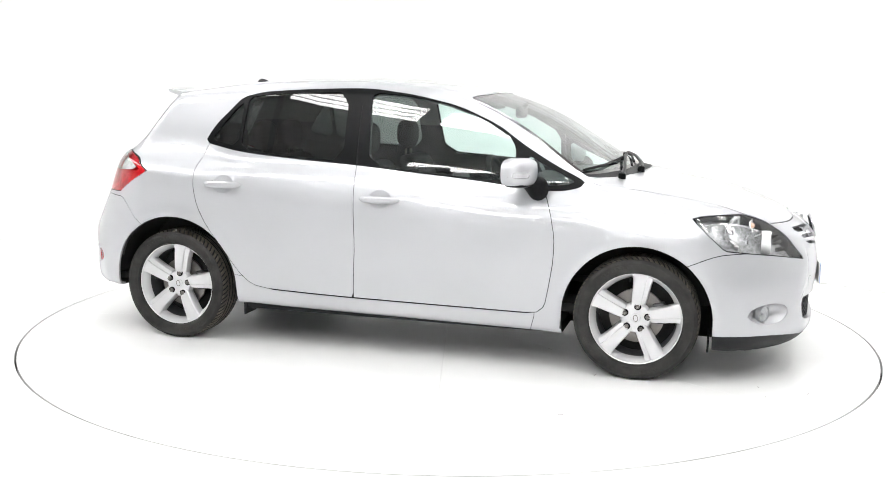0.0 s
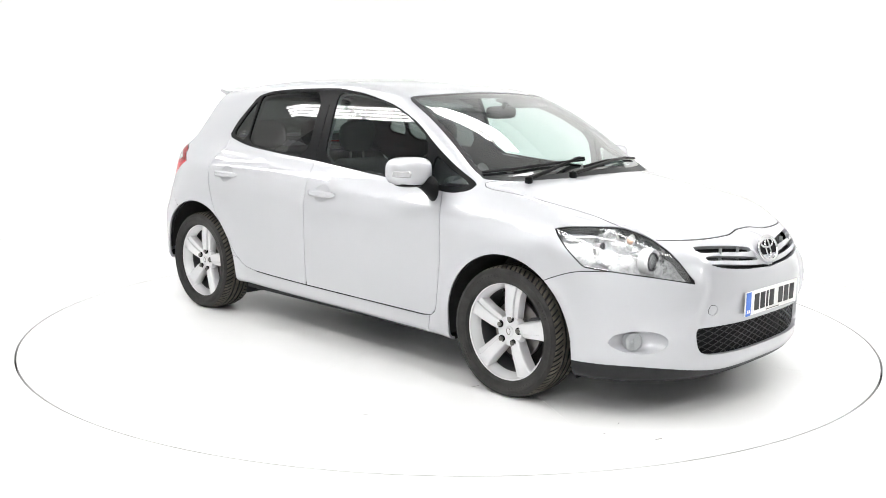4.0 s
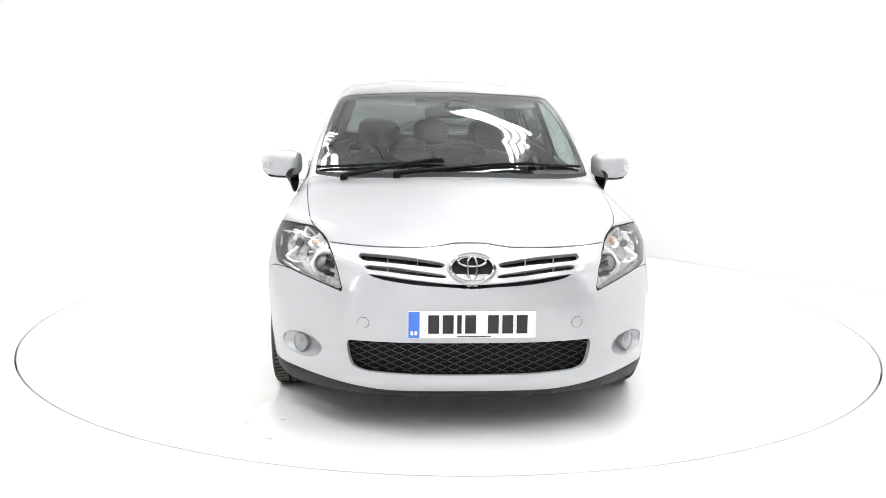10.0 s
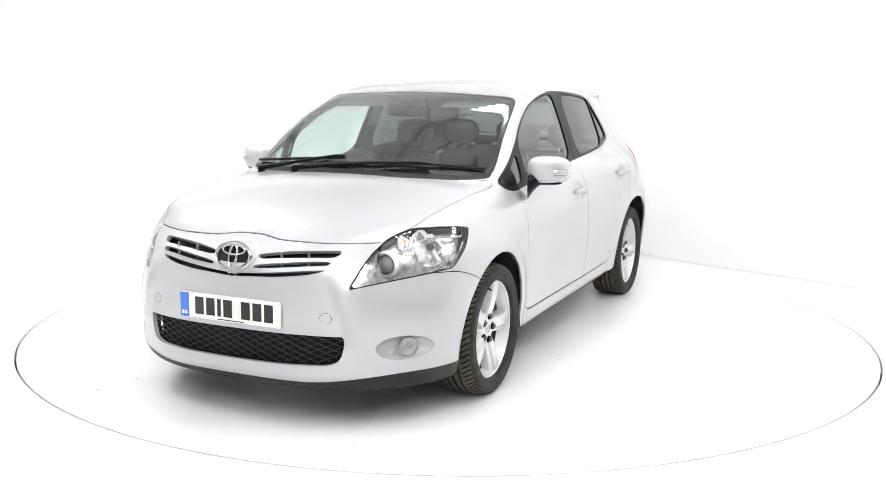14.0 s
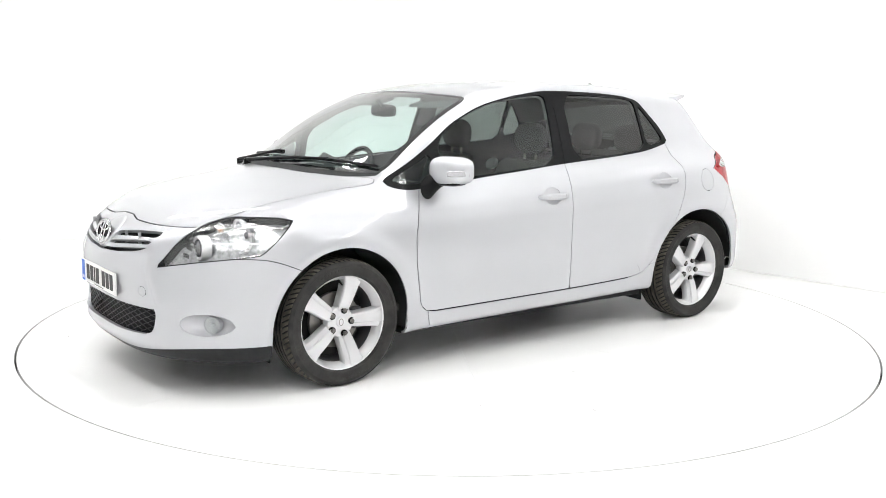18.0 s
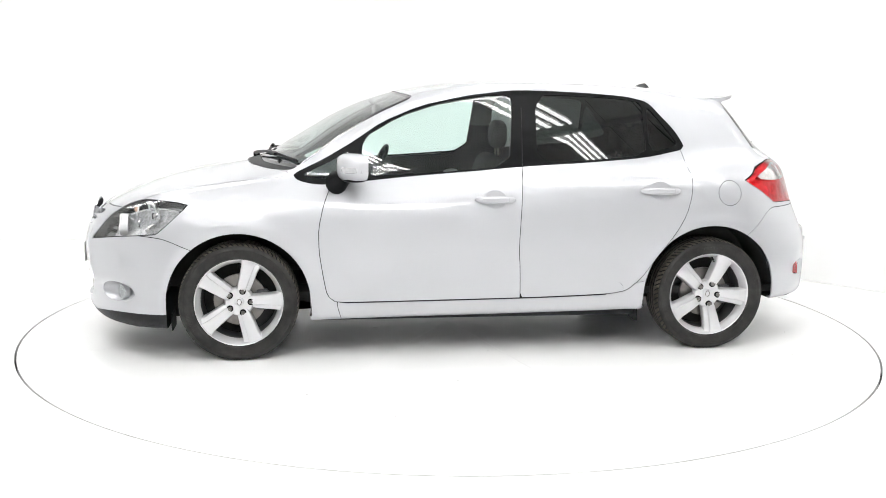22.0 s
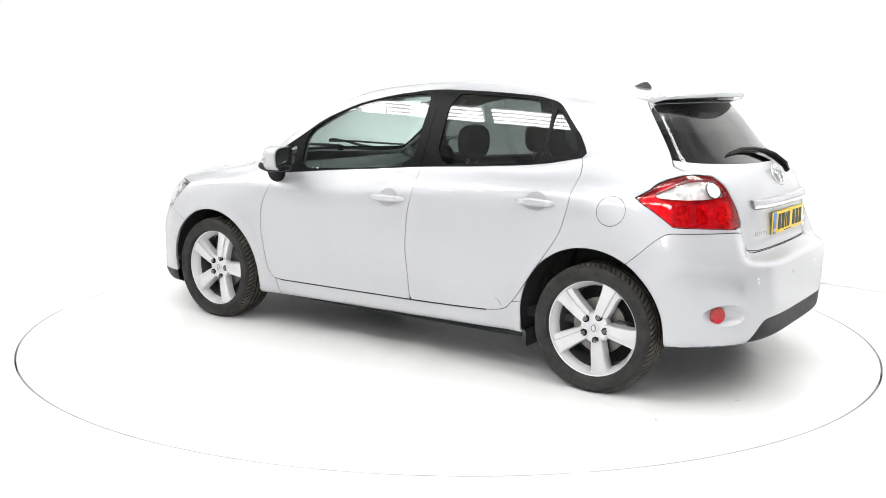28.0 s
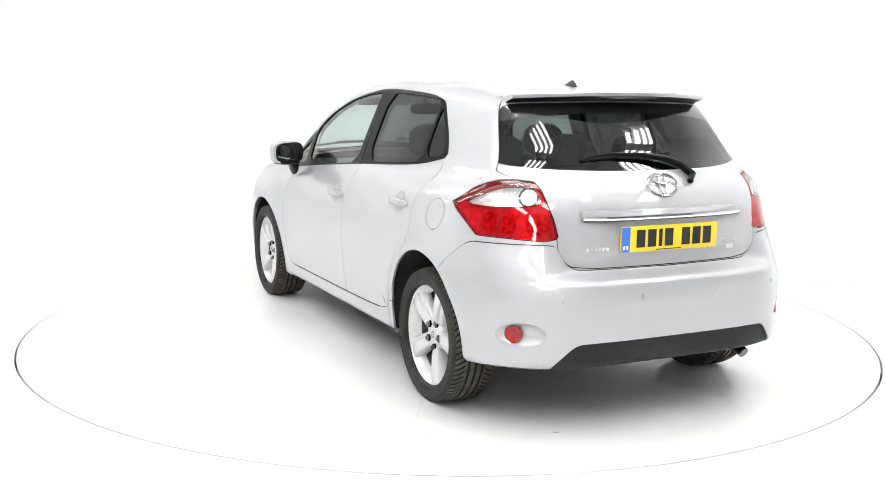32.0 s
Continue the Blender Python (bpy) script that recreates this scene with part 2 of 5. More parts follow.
def turntable():
    t = new("turntable")
    tagged(t, "round white painted vehicle turntable set flush in the floor", "turntable")
    n = 8
    for k in range(n):
        a0, a1 = 2 * math.pi * k / n, 2 * math.pi * (k + 1) / n
        bm = bmesh.new()
        cx, cy = 0.0004 * math.cos((a0 + a1) / 2) / math.sin(math.pi / n), 0.0004 * math.sin((a0 + a1) / 2) / math.sin(math.pi / n)
        top = [bm.verts.new((cx, cy, 0))] + [bm.verts.new((cx + (R_TABLE - 0.004) * math.cos(a0 + (a1 - a0) * i / 24), cy + (R_TABLE - 0.004) * math.sin(a0 + (a1 - a0) * i / 24), 0)) for i in range(25)]
        low = [bm.verts.new((v.co.x, v.co.y, -0.03)) for v in top]
        bm.faces.new(top), bm.faces.new(low[::-1])
        for i in range(26):
            j = (i + 1) % 26
            bm.faces.new((top[i], low[i], low[j], top[j]))
        part("plate", bm, white_floor, t, smooth=False)
    bm = bmesh.new()
    lathe(bm, [(0.001, -0.031), (R_TABLE - 0.02, -0.031), (R_TABLE - 0.02, -0.045), (0.001, -0.045)], "z", 64)
    part("frame", bm, trench, t)
    # scuffs and specks of dirt
    rnd = random.Random(4)
    for k in range(14):
        a, r, w, l = rnd.uniform(0, 6.28), 2.3 * math.sqrt(rnd.random()), rnd.uniform(0.001, 0.004), rnd.uniform(0.004, 0.03)
        bm = bmesh.new()
        pts = [(rnd.uniform(0.7, 1.0) * (l if i % 2 else l * 0.8) * math.cos(6.28 * i / 7), rnd.uniform(0.7, 1.0) * w * math.sin(6.28 * i / 7)) for i in range(7)]
        m = pose(r * math.cos(a), r * math.sin(a), 0.0, 0, 0, rnd.uniform(0, 180))
        slab(bm, pts, lambda p, d, m=m: m @ Vector((p[0], p[1], 0.0012 - d)), 0.001)
        part("scuff", bm, scuff_grey, t)
    return t


studio()
table = turntable()

# ---------------------------------------------------------------- car skin
def curve(xs, ys):
    """A smooth curve through a few knots."""
    xs, ys = np.array(xs, float), np.array(ys, float)
    d = np.diff(ys) / np.diff(xs)
    m = np.zeros(len(xs))
    m[0], m[-1] = d[0], d[-1]
    for i in range(1, len(xs) - 1):
        m[i] = 0 if d[i - 1] * d[i] <= 0 else 2 * d[i - 1] * d[i] / (d[i - 1] + d[i])

    def f(x):
        x = np.clip(x, xs[0], xs[-1])
        i = np.clip(np.searchsorted(xs, x) - 1, 0, len(xs) - 2)
        h = xs[i + 1] - xs[i]
        s = (x - xs[i]) / h
        return ((1 + 2 * s) * (1 - s) ** 2 * ys[i] + s * (1 - s) ** 2 * h * m[i]
                + s * s * (3 - 2 * s) * ys[i + 1] + s * s * (s - 1) * h * m[i + 1])
    return f


def step(a, b, x):
    s = np.clip((x - a) / (b - a), 0, 1)
    return s * s * (3 - 2 * s)


def smax(a, b, k):
    h = np.maximum(k - np.abs(a - b), 0)
    return np.maximum(a, b) + h * h / (4 * k)


def smin(a, b, k):
    return -smax(-a, -b, k)


side_profile = curve([0.10, 0.20, 0.30, 0.45, 0.62, 0.76, 0.86, 0.95, 1.02, 1.10, 1.25],
                     [0.770, 0.835, 0.852, 0.870, 0.882, 0.876, 0.852, 0.806, 0.757, 0.690, 0.550])
side_taper = curve([-2.1, -1.6, -1.30, -0.9, 0.0, 0.9, 1.3, 1.6, 2.2],
                   [0.97, 0.995, 1.0, 0.985, 0.98, 0.985, 1.0, 0.985, 0.94])
nose_profile = curve([0.10, 0.17, 0.25, 0.40, 0.55, 0.65, 0.72, 0.78, 0.85, 1.05],
                     [2.08, 2.135, 2.182, 2.183, 2.195, 2.18, 2.15, 2.10, 2.03, 1.80])
bonnet_profile = curve([-2.1, -1.5, -0.5, 0.5, 1.0, 1.2, 1.4, 1.6, 1.8, 1.9, 2.0, 2.1, 2.2, 2.3],
                       [1.06, 1.065, 1.085, 1.07, 1.04, 1.02, 0.99, 0.955, 0.902, 0.865, 0.82, 0.765, 0.70, 0.62])
tail_profile = curve([0.10, 0.25, 0.40, 0.55, 0.640, 0.655, 0.685, 0.73, 0.80, 0.90, 1.0, 1.08, 1.2, 1.3, 1.38, 1.5],
                     [-1.99, -2.035, -2.045, -2.05, -2.047, -2.035, -1.940, -1.918, -1.91, -1.898, -1.862, -1.797, -1.695, -1.61, -1.54, -1.45])
tail_corner = curve([0.10, 0.25, 0.40, 0.55, 0.70, 0.80, 0.90, 1.0, 1.08, 1.2, 1.3, 1.38, 1.5],
                    [-1.99, -2.03, -2.045, -2.045, -2.0, -1.955, -1.91, -1.862, -1.797, -1.695, -1.61, -1.54, -1.45])
roof_profile = curve([-1.732, -1.5, -1.329, -1.148, -0.976, -0.623, -0.28, -0.109, 0.063, 0.238, 0.411, 0.584, 0.758, 0.932, 1.107, 1.253, 1.495, 1.898],
                     [1.39, 1.415, 1.433, 1.455, 1.473, 1.493, 1.495, 1.49, 1.477, 1.455, 1.419, 1.366, 1.292, 1.191, 1.085, 1.0, 0.86, 0.5])
under_profile = curve([-2.1, -1.6, -0.9, 0.9, 1.7, 2.2], [0.285, 0.275, 0.225, 0.195, 0.165, 0.16])


def skin(P):
    """Below 0 inside the car's outer skin, above 0 outside."""
    x, y, z = P[..., 0], np.abs(P[..., 1]), P[..., 2]
    zs = z + 0.07 * np.clip(x, -1.6, 0.6) * step(0.6, 0.95, z)
    w = side_profile(zs) * side_taper(x)
    w = w - 0.03 * step(0.7, 0.9, z) * step(0.9, 1.5, x) - 0.05 * step(0.7, 0.95, z) * step(-1.2, -1.6, x)
    w = w + 0.012 * (np.exp(-((np.hypot(x - 1.30, z - 0.31) - 0.40) / 0.05) ** 2) + np.exp(-((np.hypot(x + 1.29, z - 0.32) - 0.40) / 0.05) ** 2))
    up = step(0.45, 0.68, z)
    front = nose_profile(z) - (1 - up) * 0.48 * (y / 0.88) ** 3.2 - up * 0.55 * (y / 0.88) ** 3.0
    edge = 0.455 + 0.06 * step(0.66, 0.42, z)
    front = front + 0.024 * step(edge - 0.025, edge + 0.045, y) * np.exp(-(np.maximum(y - edge - 0.03, 0) / 0.11) ** 2) * step(0.36, 0.46, z) * step(0.70, 0.60, z)
    up = step(0.58, 0.86, z)
    drop = (1 - up) * 0.42 * (y / 0.89) ** 4.6 + up * 0.33 * (y / 0.82) ** 4.5
    corner = step(0.47, 0.62, y)
    rear = (1 - corner) * tail_profile(z) + corner * tail_corner(z) + drop
    top = bonnet_profile(x) - 0.07 * (y / 0.75) ** 2
    low = smax(smax(y - w, z - top, 0.06), smax(x - front, rear - x, 0.02), 0.06)
    low = smax(low, under_profile(x) - z, 0.04)
    wg = 0.760 - 0.30 * (z - 1.0) - 0.20 * (z - 1.0) ** 2 - 0.055 * step(-0.5, -1.7, x) - 0.012 * step(0.5, 1.0, x)
    crown = roof_profile(x) - (0.10 + 0.18 * step(0.2, 1.0, x)) * y * y
    rear_g = tail_profile(z) + 0.15 * (y / 0.63) ** 2.6
    cabin = smax(smax(y - wg, z - crown, 0.06), rear_g - x, 0.05)
    cabin = smax(cabin, 0.8 - z, 0.02)
    return smin(low, cabin, 0.03 + 0.12 * step(-0.85, -1.35, x))


def skin_normals(P):
    e = 0.002
    g = np.stack([skin(P + d) - skin(P - d) for d in np.eye(3) * e], -1)
    return g / np.maximum(np.linalg.norm(g, axis=-1, keepdims=True), 1e-9)


def settle(P):
    """Moves points that lie near the skin onto it."""
    for _ in range(3):
        e = 0.001
        g = np.stack([(skin(P + d) - skin(P - d)) / (2 * e) for d in np.eye(3) * e], -1)
        P = P - g * (skin(P) / np.maximum((g * g).sum(-1), 0.05))[..., None]
    return P


def cast(o, d, far=1.7, n=26):
    """The first crossing of the skin along each ray."""
    ts = np.linspace(0.05, far, n)
    lo, hi, done = np.full(len(o), ts[0]), np.full(len(o), far), np.zeros(len(o), bool)
    for a, b in zip(ts[:-1], ts[1:]):
        out = skin(o + d * b) > 0
        fresh = out & ~done
        lo[fresh], hi[fresh] = a, b
        done |= out
    for _ in range(13):
        mid = (lo + hi) / 2
        out = skin(o + d * mid[:, None]) > 0
        hi, lo = np.where(out, mid, hi), np.where(out, lo, mid)
    return o + d * hi[:, None]


def reach(o, d, a, b):
    """Where the line from outside at o + a*d, going along d, meets the skin."""
    o, d = np.array(o, float), np.array(d, float)
    for n in (160, 60, 40):
        t = np.linspace(a, b, n)
        f = skin(o + d * t[:, None])
        k = int(np.argmax(f < 0))
        if f[k] >= 0:
            return o + d * b
        k = max(k, 1)
        a, b = t[k - 1], t[k]
    return o + d * b


def front_at(y, z):
    return reach((3, y, z), (-1, 0, 0), 0.5, 1.8)


def rear_at(y, z):
    return reach((-3, y, z), (1, 0, 0), 0.7, 1.8)


def side_at(x, z, sg):
    return reach((x, sg * 1.5, z), (0, -sg, 0), 0.4, 1.2)


def top_at(x, y):
    return reach((x, y, 2), (0, 0, -1), 0.4, 1.4)


def skin_grid(cap=64, span=190, around=220):
    """A closed grid on the skin: rays from a spine inside the car, with a fan at each end."""
    z0, xa, xb = 0.62, -1.35, 1.45
    rows = [(xa, a) for a in np.linspace(radians(89.6), 0, cap, endpoint=False)]
    rows += [(x, 0.0) for x in np.linspace(xa, xb, span)]
    rows += [(xb, -a) for a in np.linspace(0, radians(89.6), cap + 1)[1:]]
    x0, a = np.array(rows).T
    th = np.linspace(0, 2 * np.pi, around, endpoint=False) + np.pi / around
    X0, TH = np.meshgrid(x0, th, indexing="ij")
    A = np.meshgrid(a, th, indexing="ij")[0]
    o = np.stack([X0, 0 * X0, 0 * X0 + z0], -1).reshape(-1, 3)
    d = np.stack([-np.sin(A), np.cos(A) * np.cos(TH), np.cos(A) * np.sin(TH)], -1).reshape(-1, 3)
    V = cast(o, d)
    n, m = len(x0), around
    i, j = np.meshgrid(np.arange(n - 1), np.arange(m), indexing="ij")
    k = (j + 1) % m
    F = np.stack([i * m + j, (i + 1) * m + j, (i + 1) * m + k, i * m + k], -1).reshape(-1, 4)
    F = [tuple(f) for f in F.tolist()] + [tuple(range(m)), tuple(range((n - 1) * m, n * m))[::-1]]
    return V, F


def loop2d(points, rounds=2):
    """A closed outline with its corners cut round."""
    p = np.array(points, float)
    for _ in range(rounds):
        q = np.roll(p, -1, 0)
        p = np.stack([0.82 * p + 0.18 * q, 0.18 * p + 0.82 * q], 1).reshape(-1, 2)
    return p


def inside2d(points, p):
    """Signed distance of the 2D points p to the outline: below 0 inside."""
    a = np.array(points)
    b = np.roll(a, -1, 0)
    best, odd = np.full(len(p), 9.0), np.zeros(len(p), bool)
    for s, e in zip(a, b):
        v, w = e - s, p - s
        h = np.clip((w @ v) / max(v @ v, 1e-12), 0, 1)
        best = np.minimum(best, np.hypot(*(w - h[:, None] * v).T))
        cross = (s[1] > p[:, 1]) != (e[1] > p[:, 1])
        odd ^= cross & (p[:, 0] < s[0] + (p[:, 1] - s[1]) * v[0] / (v[1] if abs(v[1]) > 1e-12 else 1e-12))
    return np.where(odd, -best, best)


class Skin:
    """The skin, cut into named panels along outlines."""

    def __init__(self):
        self.V, self.F = skin_grid()
        self.V = [tuple(v) for v in self.V.tolist()]
        self.name = ["shell"] * len(self.F)
        self.first = len(self.V)

    def cut(self, value, to, source=None, where=None):
        """Faces, or the parts of faces, where value(P) is below 0 go to the panel `to`. source: the panels cut; where: a rough limit."""
        V = np.array(self.V)
        near = np.ones(len(V), bool) if where is None else where(V)
        f = np.full(len(V), 9.0)
        f[near] = value(V[near])
        f[np.abs(f) < 1e-6] = 1e-6
        fl = f.tolist()
        edge, F, names = {}, [], []
        ok = near.tolist()
        for face, n in zip(self.F, self.name):
            if (source and n not in source) or not ok[face[0]] or not all(ok[v] for v in face):
                F.append(face), names.append(n)
                continue
            s = [fl[v] < 0 for v in face]
            if not any(s) or all(s):
                F.append(face), names.append(to if s[0] else n)
                continue
            inn, out = [], []
            for k, v in enumerate(face):
                w = face[(k + 1) % len(face)]
                (inn if s[k] else out).append(v)
                if s[k] != s[(k + 1) % len(face)]:
                    key = (min(v, w), max(v, w))
                    if key not in edge:
                        a, b = key
                        h = fl[a] / (fl[a] - fl[b])
                        edge[key] = len(self.V)
                        self.V.append(tuple(V[a] + (V[b] - V[a]) * h))
                    inn.append(edge[key]), out.append(edge[key])
            for poly, label in ((inn, to), (out, n)):
                if len(poly) > 2:
                    F.append(tuple(poly)), names.append(label)
        self.F, self.name = F, names

    def finish(self):
        V = np.array(self.V)
        V[self.first:] = settle(V[self.first:])
        self.P, self.N = V, skin_normals(V)

# ---------------------------------------------------------------- the car
car = new("car")
tagged(car, "silver five-door hatchback car with alloy wheels standing on a turntable", "car")


def side(sg):
    return lambda V: V[:, 1] * sg > 0.25


def at_front(V):
    return V[:, 0] > 1.35


def at_rear(V):
    return V[:, 0] < -1.2


def xz(poly, r=2, shift=0.0):
    q = loop2d(poly, r)
    return lambda P: inside2d(q, P[:, [0, 2]]) + shift


def yz(poly, r=2, shift=0.0, mirror=True):
    """An outline seen from the front or rear; half of it is given when mirror is set."""
    if mirror:
        poly = list(poly) + [(-a, b) for a, b in reversed(poly) if a > 0]
    q = loop2d(poly, r) if r else np.array(poly)
    return lambda P: inside2d(q, P[:, [1, 2]]) + shift


def shifted(f, d):
    return lambda P: f(P) + d


S = Skin()
GAP = 0.0020


def panel_cut(f, to, source, where, gap=GAP):
    S.cut(shifted(f, -gap), "fresh_gap", source, where)
    S.cut(shifted(f, gap), to, ["fresh_gap"], where)
    S.name = ["gap" if n == "fresh_gap" else n for n in S.name]


def arch(xc, zc, r):
    return lambda P: np.where(P[:, 2] < zc, np.abs(P[:, 0] - xc) - r, np.hypot(P[:, 0] - xc, P[:, 2] - zc) - r)


DLO = [(1.026, 0.972), (0.975, 0.942), (0.877, 0.924), (0.688, 0.939), (0.380, 0.970), (0.071, 0.994), (-0.224, 1.020), (-0.548, 1.039),
       (-0.858, 1.061), (-0.991, 1.078), (-1.178, 1.117), (-1.122, 1.214), (-1.037, 1.304), (-0.971, 1.376), (-0.845, 1.404), (-0.690, 1.416),
       (-0.536, 1.424), (-0.305, 1.431), (-0.168, 1.429), (0.077, 1.398), (0.321, 1.344), (0.536, 1.255), (0.688, 1.153), (0.844, 1.062)]
FRONT_GLASS = [(0.645, 0.967), (0.645, 1.172), (0.443, 1.290), (0.229, 1.361), (0.032, 1.394), (-0.186, 1.411), (-0.178, 1.284), (-0.152, 1.020), (0.285, 0.987)]
REAR_GLASS = [(-0.308, 1.040), (-0.318, 1.411), (-0.623, 1.403), (-0.825, 1.391), (-0.932, 1.374), (-0.938, 1.254), (-0.938, 1.082), (-0.623, 1.056)]
QUARTER = [(-0.955, 1.096), (-0.955, 1.358), (-1.016, 1.294), (-1.087, 1.204), (-1.137, 1.132)]
CORNER = [(0.980, 0.974), (0.890, 0.952), (0.708, 0.962), (0.703, 1.109), (0.809, 1.049)]
FRONT_DOOR = [(0.799, 0.964), (0.855, 0.823), (0.882, 0.702), (0.880, 0.579), (0.861, 0.456), (0.839, 0.339), (0.789, 0.297), (0.372, 0.300),
              (-0.207, 0.306), (-0.212, 0.306), (-0.212, 0.311), (-0.205, 0.468), (-0.195, 0.591), (-0.204, 0.775), (-0.216, 0.926), (-0.226, 1.034), (-0.240, 1.404), (0.285, 1.304), (0.688, 1.104)]
REAR_DOOR = [(-0.212, 0.311), (-0.212, 0.306), (-0.217, 0.306), (-0.708, 0.321), (-0.816, 0.340), (-0.890, 0.413), (-0.977, 0.538), (-1.080, 0.678), (-1.133, 0.770), (-1.160, 0.876),
             (-1.170, 0.997), (-1.150, 1.109), (-1.077, 1.204), (-0.825, 1.384), (-0.240, 1.404), (-0.226, 1.034), (-0.216, 0.926), (-0.204, 0.775), (-0.195, 0.591), (-0.205, 0.468)]
HEADLIGHT = [(-0.742, 0.823), (-0.80, 0.836), (-0.89, 0.840), (-1.02, 0.840), (-1.10, 0.822), (-1.175, 0.79), (-1.235, 0.752), (-1.285, 0.706), (-1.33, 0.65), (-1.366, 0.612),
             (-1.30, 0.622), (-1.158, 0.641), (-1.0, 0.658), (-0.874, 0.673), (-0.835, 0.71), (-0.80, 0.745)]
TAILLIGHT = [(0.230, 0.948), (0.29, 0.985), (0.335, 1.018), (0.39, 1.042), (0.447, 1.056), (0.52, 1.058), (0.594, 1.052), (0.63, 1.02), (0.65, 0.985), (0.69, 0.90), (0.712, 0.825),
             (0.66, 0.814), (0.51, 0.822), (0.36, 0.827), (0.30, 0.885)]
TAIL_CLEAR = [(0.282, 0.957), (0.33, 0.988), (0.405, 1.022), (0.46, 1.039), (0.53, 1.045), (0.593, 1.036), (0.622, 1.0), (0.637, 0.964), (0.53, 0.951), (0.42, 0.948)]
UPPER_GRILLE = [(0.0, 0.742), (0.11, 0.738), (0.30, 0.757), (0.465, 0.762), (0.43, 0.675), (0.349, 0.655), (0.212, 0.639), (0.098, 0.640), (0.0, 0.630)]
SLIT_HIGH = [(0.470, 0.760), (0.398, 0.760), (0.258, 0.753), (0.106, 0.734), (0.118, 0.715), (0.258, 0.727), (0.374, 0.733), (0.447, 0.734)]
SLIT_MID = [(0.440, 0.721), (0.35, 0.719), (0.212, 0.705), (0.108, 0.692), (0.098, 0.678), (0.212, 0.687), (0.35, 0.700), (0.431, 0.703)]
SLIT_LOW = [(0.0, 0.652), (0.098, 0.658), (0.212, 0.669), (0.349, 0.683), (0.43, 0.688), (0.415, 0.677), (0.349, 0.665), (0.212, 0.650), (0.098, 0.645), (0.0, 0.637)]
LOWER_GRILLE = [(0.0, 0.277), (0.255, 0.279), (0.435, 0.285), (0.478, 0.297), (0.496, 0.322), (0.505, 0.362), (0.510, 0.402), (0.502, 0.411), (0.36, 0.414), (0.0, 0.414)]
REAR_SCREEN = [(0.0, 1.385), (0.50, 1.378), (0.560, 1.362), (0.632, 1.25), (0.674, 1.155), (0.668, 1.125), (0.63, 1.112), (0.50, 1.100), (0.30, 1.094), (0.0, 1.090)]
TAILGATE = [(0.0, 1.415), (0.575, 1.40), (0.615, 1.35), (0.68, 1.22), (0.72, 1.12), (0.62, 1.05), (0.54, 0.90), (0.53, 0.74), (0.46, 0.697), (0.0, 0.692)]
DIFFUSER = [(0.0, 0.402), (0.48, 0.402), (0.52, 0.385), (0.60, 0.30), (0.63, 0.20), (0.0, 0.20)]
WINDSCREEN = [(0.425, 0.0), (0.41, 0.30), (0.375, 0.50), (0.365, 0.575), (0.42, 0.603), (0.75, 0.665), (0.965, 0.702), (1.01, 0.688), (1.09, 0.55), (1.185, 0.32), (1.215, 0.0)]
COWL = [(1.10, 0.0), (0.95, 0.66), (0.98, 0.70), (1.025, 0.705), (1.15, 0.55), (1.255, 0.32), (1.285, 0.0)]
BONNET = [(1.288, 0.0), (1.258, 0.32), (1.153, 0.55), (1.04, 0.700), (1.04, 0.735), (1.2, 0.728), (1.54, 0.702), (1.76, 0.676), (1.93, 0.578), (2.3, 0.55), (2.3, 0.0)]

SILL = [(0.79, 0.300), (0.70, 0.34), (-0.72, 0.36), (-0.80, 0.37), (-0.87, 0.388), (-0.97, 0.405), (-0.97, 0.10), (0.735, 0.10)]
FOG = (0.705, 0.354, 0.090, 0.052)
REFL = (0.700, 0.435, 0.080, 0.050)
HANDLES = [(-0.062, 0.850, "front"), (-0.981, 0.897, "rear")]


def oval(a, b, ra, rb, n=28):
    return [(a + ra * math.cos(2 * math.pi * k / n), b + rb * math.sin(2 * math.pi * k / n)) for k in range(n)]


# outlines seen from above, both halves
def xy(poly, r=2):
    q = loop2d(list(poly) + [(a, -b) for a, b in reversed(poly) if b > 0], r)
    return lambda P: inside2d(q, P[:, [0, 1]])


def slant(poly, sg, cx, cy, r=1):
    """An outline round a corner of the car, seen along a slanting line."""
    q = loop2d(poly, r) if r else np.array(poly)
    return lambda P: inside2d(q, np.stack([cx * P[:, 0] + cy * sg * P[:, 1], P[:, 2]], 1))


for sg in (1, -1):
    low = lambda V, sg=sg: (V[:, 1] * sg > 0.50) & (V[:, 2] < 0.85)
    S.cut(arch(1.300, 0.308, 0.374), "hole", None, low)
    S.cut(arch(-1.288, 0.328, 0.378), "hole", None, low)
S.cut(lambda P: np.maximum(P[:, 2] - under_profile(P[:, 0]) - 0.012, np.abs(P[:, 1]) - 0.80), "under", ["shell"], lambda V: V[:, 2] < 0.4)

nose_line = curve([0.0, 0.06, 0.107, 0.177, 0.376, 0.5, 0.6, 1.0], [0.803, 0.802, 0.796, 0.788, 0.785, 0.787, 0.79, 0.79])
flank_line = curve([1.3, 1.5, 1.72, 1.8, 2.3], [0.50, 0.58, 0.655, 0.658, 0.658])


def front_bumper(P):
    y = np.abs(P[:, 1])
    return np.maximum(P[:, 2] - np.where(y < 0.6, nose_line(y), flank_line(P[:, 0])), 1.45 - P[:, 0])


